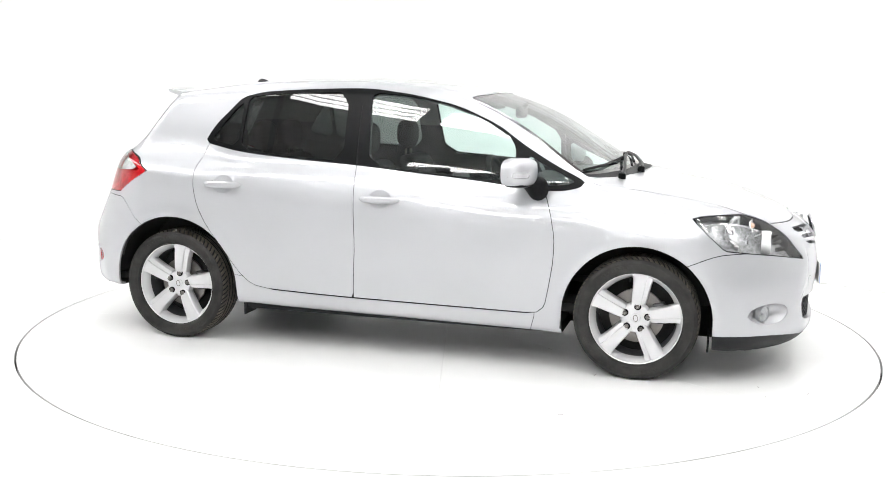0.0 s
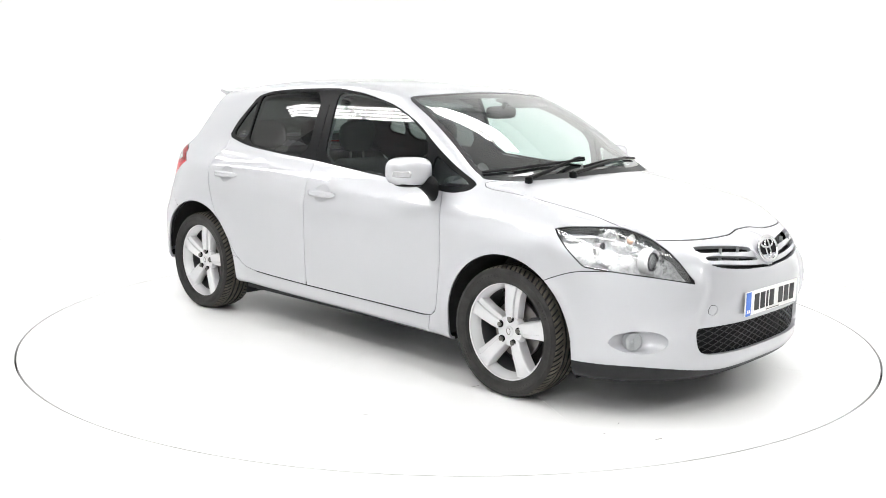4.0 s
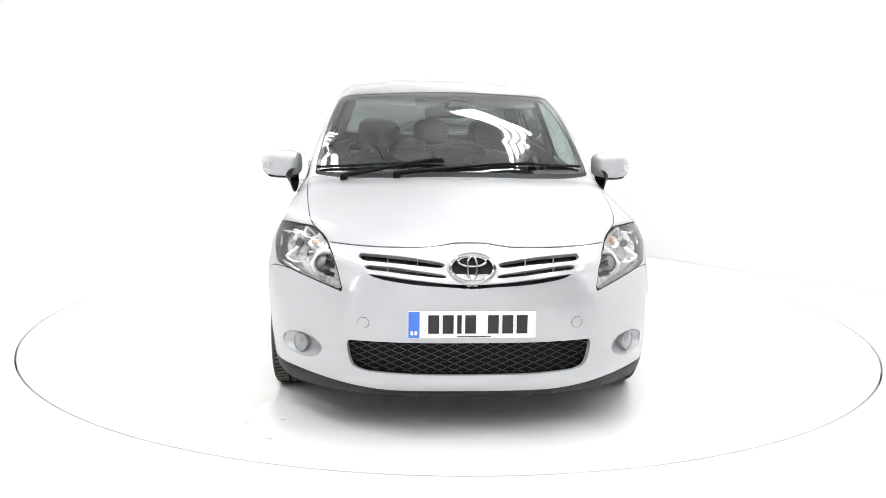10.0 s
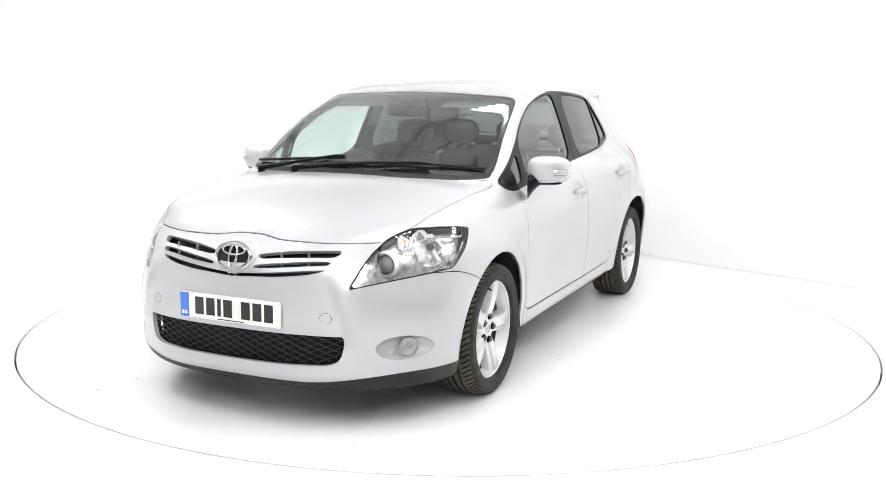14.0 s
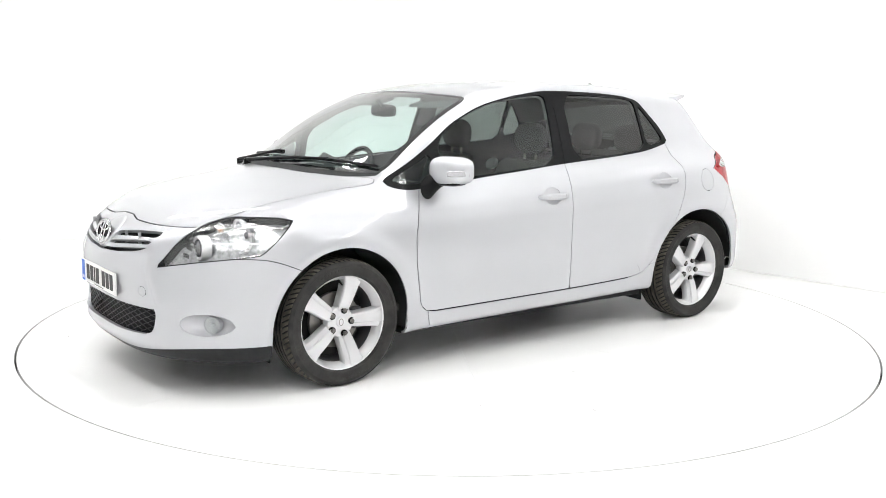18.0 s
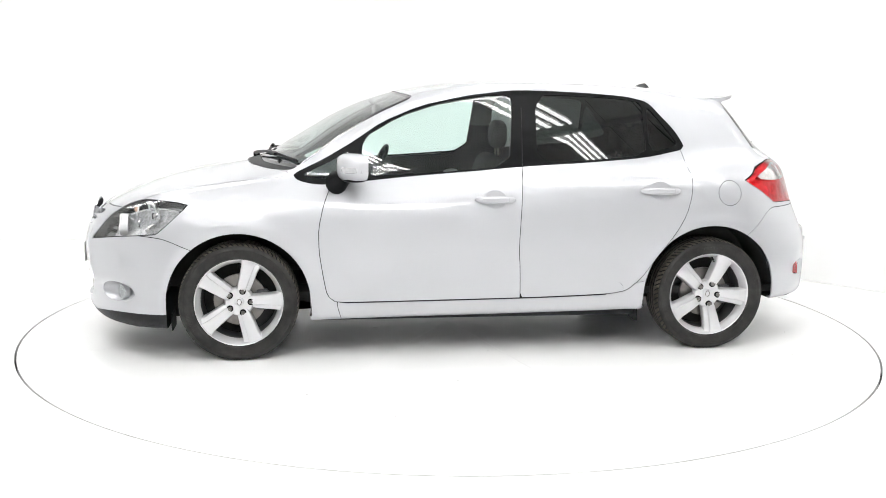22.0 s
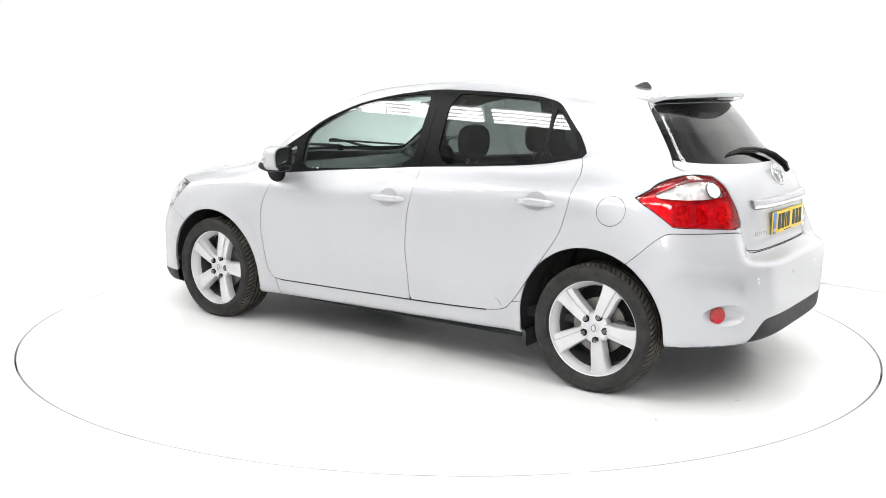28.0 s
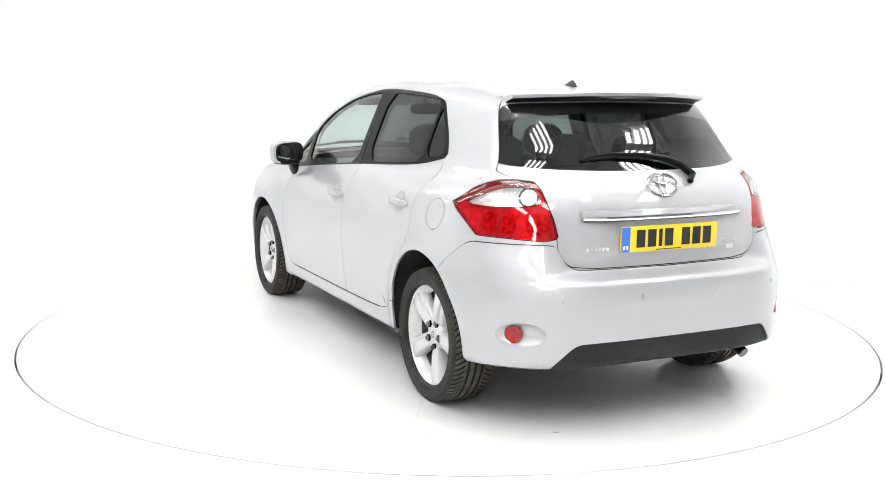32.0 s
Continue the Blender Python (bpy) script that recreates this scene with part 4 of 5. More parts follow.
def face_patch(outline, at, depth, n=14, m=8):
    """A backing sheet behind an opening, a little larger than it."""
    u0, u1 = min(p[0] for p in outline) - 0.03, max(p[0] for p in outline) + 0.03
    v0, v1 = min(p[1] for p in outline) - 0.03, max(p[1] for p in outline) + 0.03
    bm = bmesh.new()
    rows = []
    for i in range(n + 1):
        row = []
        for j in range(m + 1):
            p = at(u0 + (u1 - u0) * i / n, v0 + (v1 - v0) * j / m)
            row.append((p[0] - depth, p[1], p[2]))
        rows.append(row)
    band(bm, rows)
    return bm


def both(poly):
    return list(poly) + [(-a, b) for a, b in reversed(poly) if a > 0]


grille = part("grille", face_patch(both(UPPER_GRILLE), front_at, 0.055), black_plastic, car, "dark grille behind silver slats")
for sg in (1, -1):
    for y in (0.22, 0.34):
        bm = bmesh.new()
        x = front_at(y, 0.70)[0]
        box(bm, (x - 0.03, sg * y - 0.0015, 0.69), (x - 0.016, sg * y + 0.0015, 0.75))
        part("strut", bm, trim_silver, grille)
# raised oval that carries the badge
bm = bmesh.new()
rows = []
for r, lift in ((0.106, -0.006), (0.100, 0.006), (0.094, 0.010), (0.07, 0.011), (0.02, 0.011)):
    row = []
    for k in range(41):
        a = 2 * math.pi * k / 40
        y, z = r * math.cos(a), 0.722 + 0.66 * r * math.sin(a)
        p = front_at(y, z)
        row.append((p[0] + lift, y, z))
    rows.append(row)
band(bm, rows)
part("badge_mount", bm, paint, bumper)


def badge(at, right, up, ra, rb, parent, backing=True, metal=bright_trim):
    """A chrome oval badge of plain rings."""
    c, r, u = Vector(at), Vector(right), Vector(up)
    out = r.cross(u)
    bm = bmesh.new()
    ring_oval(bm, c, right, up, ra, rb, ra * 0.085)
    b = part("badge", bm, metal, parent, "oval chrome badge of plain rings")
    bm = bmesh.new()
    ring_oval(bm, c + u * rb * 0.46, right, up, ra * 0.64, rb * 0.36, ra * 0.062)
    part("cross_ring", bm, metal, b)
    bm = bmesh.new()
    ring_oval(bm, c - u * rb * 0.02, right, up, ra * 0.22, rb * 0.88, ra * 0.062)
    part("upright_ring", bm, metal, b)
    if backing:
        bm = bmesh.new()
        slab(bm, [(ra * 0.97 * math.cos(2 * math.pi * k / 32), rb * 0.97 * math.sin(2 * math.pi * k / 32)) for k in range(32)],
             lambda p, d: c + r * p[0] + u * p[1] - out * (0.004 + d), 0.006)
        part("backing", bm, rubber, b)
    return b


xb = front_at(0, 0.722)[0] + 0.027
badge((xb, 0, 0.722), (0, 1, 0), (-0.30, 0, 0.954), 0.088, 0.057, car, True, badge_chrome)

low_grille = part("lower_grille", face_patch(both(LOWER_GRILLE), front_at, 0.085), rubber, car, "black lower grille with a diamond mesh")
bm = bmesh.new()
outline = np.array(both(LOWER_GRILLE))
ys = np.linspace(-0.55, 0.55, 41)
xs_low, xs_high = [np.array([front_at(y, z)[0] for y in ys]) for z in (0.26, 0.40)]
for slope in (1, -1):
    for k in range(-12, 40):
        run = []
        for i in range(61):
            y = -0.52 + 1.04 * i / 60
            z = 0.25 + slope * (y + (0.52 if slope > 0 else -0.52)) * 0.42 - 0.45 + k * 0.0275
            if 0.25 < z < 0.41 and inside2d(outline, np.array([[y, z]]))[0] < -0.002:
                s = (z - 0.26) / 0.14
                run.append((np.interp(y, ys, xs_low) * (1 - s) + np.interp(y, ys, xs_high) * s - 0.022, y, z))
            else:
                if len(run) > 1:
                    tube(bm, run, 0.0023, 4)
                run = []
        if len(run) > 1:
            tube(bm, run, 0.0023, 4)
part("mesh", bm, mesh_grey, low_grille, "black diamond mesh")

def tuck(bm, depth):
    """Presses every point that lies too near the skin back inside it."""
    P = np.array([v.co for v in bm.verts])
    for i in range(4):
        P = P - skin_normals(P) * np.maximum(skin(P) + depth, 0)[:, None]
    for v, p in zip(bm.verts, P):
        v.co = p
    return bm


# headlights: chrome reflectors behind the lens, a projector, a main beam and an amber bulb
for k, sg in (("left", 1), ("right", -1)):
    lamp = lamps[k]
    lamp.visible_shadow = False
    panel("housing", ["headlight_" + k], lamp_inner, lamp, offset=-0.062)
    panel("edge", ["headlight_" + k], lamp_black, lamp, offset=-0.003, rim=0.060, only_rim=True)
    panel("bezel", ["headlight_" + k], lamp_black, lamp, "dark inner bezel", offset=-0.036, limit=lambda P: P[:, 0] < 1.585)
    # projector
    c = Vector((1.912, sg * 0.606, 0.697))
    bm = bmesh.new()
    lathe(bm, [(0.058, -0.03), (0.060, 0.006), (0.057, 0.016), (0.050, 0.018), (0.042, 0.012), (0.038, 0.0)], "x", 40, c)
    proj = part("projector", tuck(bm, 0.006), lamp_ring, lamp)
    bm = bmesh.new()
    lathe(bm, [(0.041, 0.0), (0.041, 0.016), (0.037, 0.018), (0.035, 0.010)], "x", 32, c)
    part("lens_rim", tuck(bm, 0.006), lamp_dark, proj)
    bm = bmesh.new()
    lathe(bm, [(0.038, 0.002), (0.033, 0.013), (0.022, 0.021), (0.001, 0.025)], "x", 32, c)
    part("lens", bm, lens_grey, proj, "round projector lens")
    # main beam bowl with facets
    c = Vector((1.735, sg * 0.725, 0.757))
    bm = bmesh.new()
    lathe(bm, [(0.078, 0.030), (0.072, 0.020), (0.056, -0.008), (0.034, -0.026), (0.012, -0.032)], "x", 14, c)
    bowl = part("main_beam", tuck(bm, 0.016), bright_trim, lamp, smooth=False)
    bm = bmesh.new()
    lathe(bm, [(0.086, 0.020), (0.087, 0.036), (0.082, 0.041), (0.076, 0.036), (0.077, 0.026)], "x", 36, c, close=True)
    part("ring", tuck(bm, 0.008), lamp_ring, bowl)
    bm = bmesh.new()
    lathe(bm, [(0.012, -0.035), (0.012, 0.002), (0.001, 0.008)], "x", 14, c)
    part("bulb", tuck(bm, 0.02), clear_back, bowl)
    bm = bmesh.new()
    lathe(bm, [(0.001, 0.012), (0.016, 0.010), (0.018, 0.004)], "x", 14, c)
    part("bulb_cap", tuck(bm, 0.016), lamp_dark, bowl)
    # side lamp between the two
    c = Vector((1.80, sg * 0.675, 0.715))
    bm = bmesh.new()
    lathe(bm, [(0.034, 0.020), (0.030, 0.012), (0.016, -0.004), (0.001, -0.008)], "x", 10, c)
    part("side_lamp", tuck(bm, 0.020), bright_trim, lamp, smooth=False)
    # amber bulb
    c = Vector((1.825, sg * 0.650, 0.783))
    bm = bmesh.new()
    lathe(bm, [(0.036, 0.008), (0.034, 0.012), (0.020, 0.002), (0.001, -0.002)], "x", 18, c)
    ind = part("indicator", tuck(bm, 0.016), lamp_chrome, lamp)
    bm = bmesh.new()
    lathe(bm, [(0.013, 0.0), (0.014, 0.012), (0.008, 0.020), (0.001, 0.022)], "x", 14, c)
    part("bulb", tuck(bm, 0.018), amber, ind, "pale amber bulb")
    # chrome blades along the bowl and in the outer tip
    for pts, r in (([(1.60, 0.800), (1.70, 0.812), (1.80, 0.800), (1.88, 0.772)], 0.006), ([(1.60, 0.775), (1.64, 0.735), (1.67, 0.690)], 0.006), ([(1.66, 0.680), (1.76, 0.672), (1.85, 0.655)], 0.005),
                   ([(1.56, 0.816), (1.60, 0.806), (1.66, 0.800)], 0.004), ([(1.86, 0.745), (1.92, 0.765), (1.97, 0.755)], 0.004), ([(1.53, 0.812), (1.575, 0.778), (1.61, 0.735)], 0.003), ([(1.55, 0.795), (1.60, 0.745), (1.63, 0.705)], 0.003)):
        line = []
        for x, z in pts:
            p = reach((x, sg * 1.5, z), (0, -sg, 0), 0.3, 1.4)
            nn = skin_normals(np.array([p]))[0]
            line.append(Vector(p) - Vector(nn) * 0.028)
        bm = bmesh.new()
        tube(bm, line, r, 8)
        part("blade", bm, bright_trim, lamp)
    # fog lamp in its recess, turned a little outwards
    c = Vector((front_at(0.715, 0.354)[0] - 0.020, sg * 0.715, 0.354))
    m = Matrix.Translation(c) @ Matrix.Rotation(sg * radians(30), 4, "Z")

    def set_in(bm, depth):
        for v in bm.verts:
            v.co = m @ v.co
        return tuck(bm, depth)
    bm = bmesh.new()
    lathe(bm, [(0.041, -0.03), (0.042, 0.004), (0.040, 0.006), (0.0385, 0.003), (0.038, -0.02)], "x", 32)
    fog = part("fog_light", set_in(bm, 0.008), trim_silver, car, "round fog light")
    bm = bmesh.new()
    lathe(bm, [(0.039, 0.002), (0.024, 0.006), (0.001, 0.008)], "x", 28)
    part("lens", set_in(bm, 0.009), clear_lens, fog)
    bm = bmesh.new()
    lathe(bm, [(0.0382, 0.0), (0.024, -0.008), (0.010, -0.012), (0.001, -0.006)], "x", 24)
    part("bowl", set_in(bm, 0.014), trim_silver, fog)
    # rear reflector
    m = Matrix.Translation((rear_at(0.722, 0.435)[0] + 0.012, sg * 0.722, 0.435)) @ Matrix.Rotation(-sg * radians(22), 4, "Z")
    bm = bmesh.new()
    lathe(bm, [(0.037, 0.02), (0.037, -0.004), (0.032, -0.010), (0.001, -0.012)], "x", 28)
    part("reflector", set_in(bm, 0.002), red_deep, rear, "round red reflector")


def number_plate(x, z, facing, mat, parent):
    """A plate with a blue end and plain bars for its characters. facing: 1 looks forward, -1 looks back."""
    bm = bmesh.new()
    box(bm, (x - 0.004, -0.26, z - 0.0555), (x + 0.004, 0.26, z + 0.0555), 0.003)
    p = part("number_plate", bm, mat, parent, "number plate with dark bars and a blue end")
    f = x + facing * 0.0045
    bm = bmesh.new()
    box(bm, (f - 0.001, min(-facing * 0.258, -facing * 0.213), z - 0.0535), (f + 0.001, max(-facing * 0.258, -facing * 0.213), z + 0.0535))
    part("blue_end", bm, plate_blue, p)
    for d in (-0.008, 0.008):
        bm = bmesh.new()
        box(bm, (f - 0.0014, -facing * 0.2355 + d - 0.0055, z - 0.042), (f + 0.0014, -facing * 0.2355 + d + 0.0055, z - 0.026))
        part("country_bar", bm, plate_white, p)
    y = -0.178
    for k in range(7):
        w = 0.018 if k == 2 else 0.044
        bm = bmesh.new()
        c = facing * (y + w / 2)
        box(bm, (f - 0.0012, c - w / 2, z - 0.036), (f + 0.0012, c + w / 2, z + 0.040))
        part("bar", bm, plate_ink, p)
        y += w + (0.048 if k == 3 else 0.0145)
    bm = bmesh.new()
    box(bm, (f - 0.001, -0.06, z - 0.0505), (f + 0.001, 0.075, z - 0.047))
    part("maker_bar", bm, plate_ink, p)
    return p


number_plate(front_at(0, 0.495)[0] + 0.006, 0.495, 1, plate_white, car)
number_plate(rear_at(0, 0.815)[0] - 0.006, 0.813, -1, plate_yellow, car)


# ---------------------------------------------------------------- rear of the car
badge((rear_at(0, 1.033)[0] - 0.010, 0, 1.033), (0, -1, 0), (0.45, 0, 0.893), 0.080, 0.052, car, False, badge_chrome)
bm = bmesh.new()
rows = []
for i in range(25):
    y = -0.43 + 0.86 * i / 24
    k = 1 - (abs(y) / 0.43) ** 6 * 0.5
    x = rear_at(y, 0.915)[0]
    rows.append([(x + 0.004, y, 0.938), (x - 0.022 * k, y, 0.936), (x - 0.030 * k, y, 0.918), (x - 0.026 * k, y, 0.900 + 0.01 * (1 - k)), (x + 0.004, y, 0.895)])
band(bm, rows)
strip = part("garnish", bm, paint, car, "silver bar over the plate")
bm = bmesh.new()
rows = []
for i in range(25):
    y = -0.425 + 0.85 * i / 24
    k = 1 - (abs(y) / 0.43) ** 6 * 0.5
    x = rear_at(y, 0.915)[0]
    rows.append([(x - 0.031 * k, y, 0.913), (x - 0.033 * k, y, 0.906), (x - 0.029 * k, y, 0.898), (x - 0.010, y, 0.894)])
band(bm, rows)
part("chrome_strip", bm, chrome, strip, "chrome strip")
# Black strip in place of the dark reflection along the chrome.
bm = bmesh.new()
rows = []
for i in range(25):
    y = -0.42 + 0.84 * i / 24
    k = 1 - (abs(y) / 0.43) ** 6 * 0.5
    x = rear_at(y, 0.915)[0]
    rows.append([(x - 0.029 * k, y, 0.8985), (x - 0.024 * k, y, 0.8915), (x + 0.002, y, 0.8905)])
band(bm, rows)
part("reflection_line", bm, gloss_black, strip, "black strip standing for a dark reflection line")
# raised bars in place of the lettering
for y0, z, n, w, h in ((0.405, 0.775, 6, 0.015, 0.018), (-0.300, 0.782, 5, 0.019, 0.020), (-0.345, 0.750, 2, 0.020, 0.020)):
    for i in range(n):
        y = y0 - i * w * 1.2
        p = rear_at(y, z)
        bm = bmesh.new()
        box(bm, (p[0] - 0.004, y - w / 2, z - h / 2), (p[0] + 0.003, y + w / 2, z + h / 2), 0.001, 1)
        part("name_bar", bm, chrome, gate)
# roof spoiler
bm = bmesh.new()
rows = []
for i in range(33):
    y = -0.535 + 1.07 * i / 32
    q = abs(y) / 0.535
    tip = -1.645 + 0.15 * q ** 2
    ztip = 1.432 - 0.016 * q ** 2
    start = -1.33
    row = []
    for s in range(7):
        x = start + (tip - start) * s / 6
        zt = top_at(max(x, -1.40), y)[2] + 0.002
        row.append((x, y, zt + (ztip - zt) * (s / 6) ** 1.5 if s else zt - 0.004))
    row += [(tip - 0.004, y, ztip - 0.006), (tip + 0.005, y, ztip - 0.020), (tip + 0.05, y, ztip - 0.034), (-1.52 + 0.10 * q * q, y, 1.385 - 0.02 * q ** 2), (-1.47 + 0.10 * q * q, y, 1.375 - 0.02 * q ** 2)]
    rows.append(row)
vs = band(bm, [r[:9] for r in rows])
for end, r in ((vs[0], rows[0]), (vs[-1], rows[-1])):
    bm.faces.new(end + [bm.verts.new(p) for p in r[9:]])
spoiler = part("spoiler", bm, paint, car, "silver roof spoiler")
bm = bmesh.new()
band(bm, [r[8:] for r in rows])
part("under_panel", bm, black_satin, spoiler, "black underside")
bm = bmesh.new()
rows = []
for i in range(15):
    y = -0.16 + 0.32 * i / 14
    q = abs(y) / 0.535
    tip, ztip = -1.645 + 0.15 * q ** 2, 1.432 - 0.016 * q ** 2
    rows.append([(tip + 0.003, y, ztip - 0.021), (tip + 0.02, y, ztip - 0.031), (tip + 0.05, y, ztip - 0.036)])
band(bm, rows)
part("brake_light", bm, lens_grey, spoiler, "grey high brake light")
# roof aerial
bm = bmesh.new()
rows = []
for i in range(9):
    s = i / 8
    x = -1.09 - 0.10 * s
    h = 0.031 * math.sin(min(s * 1.25, 1) * math.pi / 2) ** 1.2 * (1 - max(0, s - 0.8) * 3) + 0.002
    w = 0.022 * math.sin(math.pi * (0.12 + 0.76 * s))
    z = top_at(x, 0)[2] - 0.002
    rows.append([(x, -w, z), (x, -w * 0.45, z + h * 0.7), (x, 0, z + h), (x, w * 0.45, z + h * 0.7), (x, w, z)])
vs = band(bm, rows)
bm.faces.new(vs[0]), bm.faces.new(vs[-1][::-1])
part("aerial", bm, trim_grey, car, "dark shark-fin aerial")
# parking sensors, exhaust
for y in (0.56, 0.20, -0.20, -0.56):
    p = rear_at(y, 0.585)
    bm = bmesh.new()
    lathe(bm, [(0.011, 0.003), (0.010, -0.002), (0.007, -0.003), (0.006, -0.001), (0.001, -0.001)], "x", 18, p)
    part("parking_sensor", bm, paint, rear)
bm = bmesh.new()
tube(bm, [(-1.35, -0.45, 0.27), (-1.75, -0.45, 0.27), (-1.92, -0.46, 0.262), (-1.955, -0.465, 0.245)], 0.026, 14)
part("exhaust_pipe", bm, gloss_black, car, "black exhaust pipe")
bm = bmesh.new()
box(bm, (-1.78, -0.50, 0.235), (-1.40, 0.50, 0.30), 0.05, 3)
part("silencer", bm, dark_under, car)
# flange under the sills, air deflectors ahead of the wheels
for sg in (1, -1):
    bm = bmesh.new()
    box(bm, (-0.88, sg * 0.772 - 0.004, 0.190), (0.89, sg * 0.772 + 0.004, 0.25), 0.002, 1)
    part("sill_flange", bm, black_plastic, car, "black flange under the sill")
    for x in (1.655, -0.905):
        bm = bmesh.new()
        box(bm, (x - 0.005, sg * 0.70 - 0.07, 0.145), (x + 0.005, sg * 0.70 + 0.07, 0.24), 0.004, 1)
        part("air_deflector", bm, black_plastic, car, "black plastic air deflector")
# a small scratch low on one rear door
bm = bmesh.new()
tube(bm, [Vector(side_at(x, z, 1)) + Vector((0, 0.0004, 0)) for x, z in ((-0.760, 0.392), (-0.775, 0.386), (-0.788, 0.371), (-0.796, 0.352))], [0.0003, 0.0006, 0.0009, 0.0003], 6)
part("scratch", bm, trim_grey, doors["rear", "left"], "small dark scratch")
# rear wiper
def glass_rear(y, z, off):
    p = rear_at(y, z)
    return (p[0] - off, y, z)


bm = bmesh.new()
tube(bm, [glass_rear(-0.150, 1.045, 0.026), glass_rear(-0.178, 1.072, 0.034), glass_rear(-0.144, 1.116, 0.036), glass_rear(-0.08, 1.140, 0.034), glass_rear(0.03, 1.156, 0.026), glass_rear(0.18, 1.160, 0.018), glass_rear(0.305, 1.146, 0.012)],
     [0.014, 0.019, 0.018, 0.015, 0.011, 0.008, 0.004], 10)
arm = part("rear_wiper", bm, black_satin, car, "black rear wiper arm")
bm = bmesh.new()
tube(bm, [glass_rear(-0.02, 1.138, 0.010), glass_rear(0.16, 1.148, 0.008), glass_rear(0.33, 1.138, 0.008)], 0.006, 6)
part("blade", bm, rubber, arm)


# ---------------------------------------------------------------- wipers
def on_top(x, y, off):
    p = top_at(x, y)
    return (p[0] + off * 0.4, p[1], p[2] + off)


for arm_pts, blade_pts in (([(1.17, -0.55), (1.165, -0.40), (1.15, -0.25), (1.135, -0.09)], [(0.99, -0.69), (1.07, -0.50), (1.12, -0.28), (1.14, -0.05)]),
                           ([(1.245, -0.29), (1.225, -0.10), (1.17, 0.15), (1.105, 0.38)], [(1.19, -0.12), (1.155, 0.12), (1.09, 0.40), (0.985, 0.67)])):
    bm = bmesh.new()
    tube(bm, [on_top(a, b, 0.020) for a, b in arm_pts], [0.013, 0.010, 0.008, 0.009], 8)
    arm = part("wiper", bm, black_satin, car, "black windscreen wiper")
    bm = bmesh.new()
    tube(bm, [on_top(a, b, 0.010) for a, b in blade_pts], 0.007, 6)
    part("blade", bm, rubber, arm)
    bm = bmesh.new()
    e = on_top(*arm_pts[-1], 0.018)
    box(bm, (e[0] - 0.011, e[1] - 0.035, e[2] - 0.008), (e[0] + 0.011, e[1] + 0.035, e[2] + 0.007), 0.005)
    part("clip", bm, black_satin, arm)
    bm = bmesh.new()
    e = on_top(*arm_pts[0], 0.012)
    lathe(bm, [(0.020, -0.02), (0.020, 0.012), (0.012, 0.018), (0.001, 0.018)], "z", 16, e)
    part("pivot", bm, black_satin, arm)


# ---------------------------------------------------------------- mirrors and handles
def super_oval(bm, c, r, e=0.55, n=28, m=18):
    """A rounded block: an ellipsoid squared by e."""
    f = lambda v: math.copysign(abs(v) ** e, v)
    rows = []
    for i in range(m + 1):
        a = -math.pi / 2 + math.pi * i / m
        rows.append([(c[0] + r[0] * f(math.cos(a)) * f(math.cos(b)), c[1] + r[1] * f(math.cos(a)) * f(math.sin(b)), c[2] + r[2] * f(math.sin(a)))
                     for b in (2 * math.pi * k / n for k in range(n + 1))])
    band(bm, rows)
    bmesh.ops.remove_doubles(bm, verts=bm.verts, dist=1e-5)


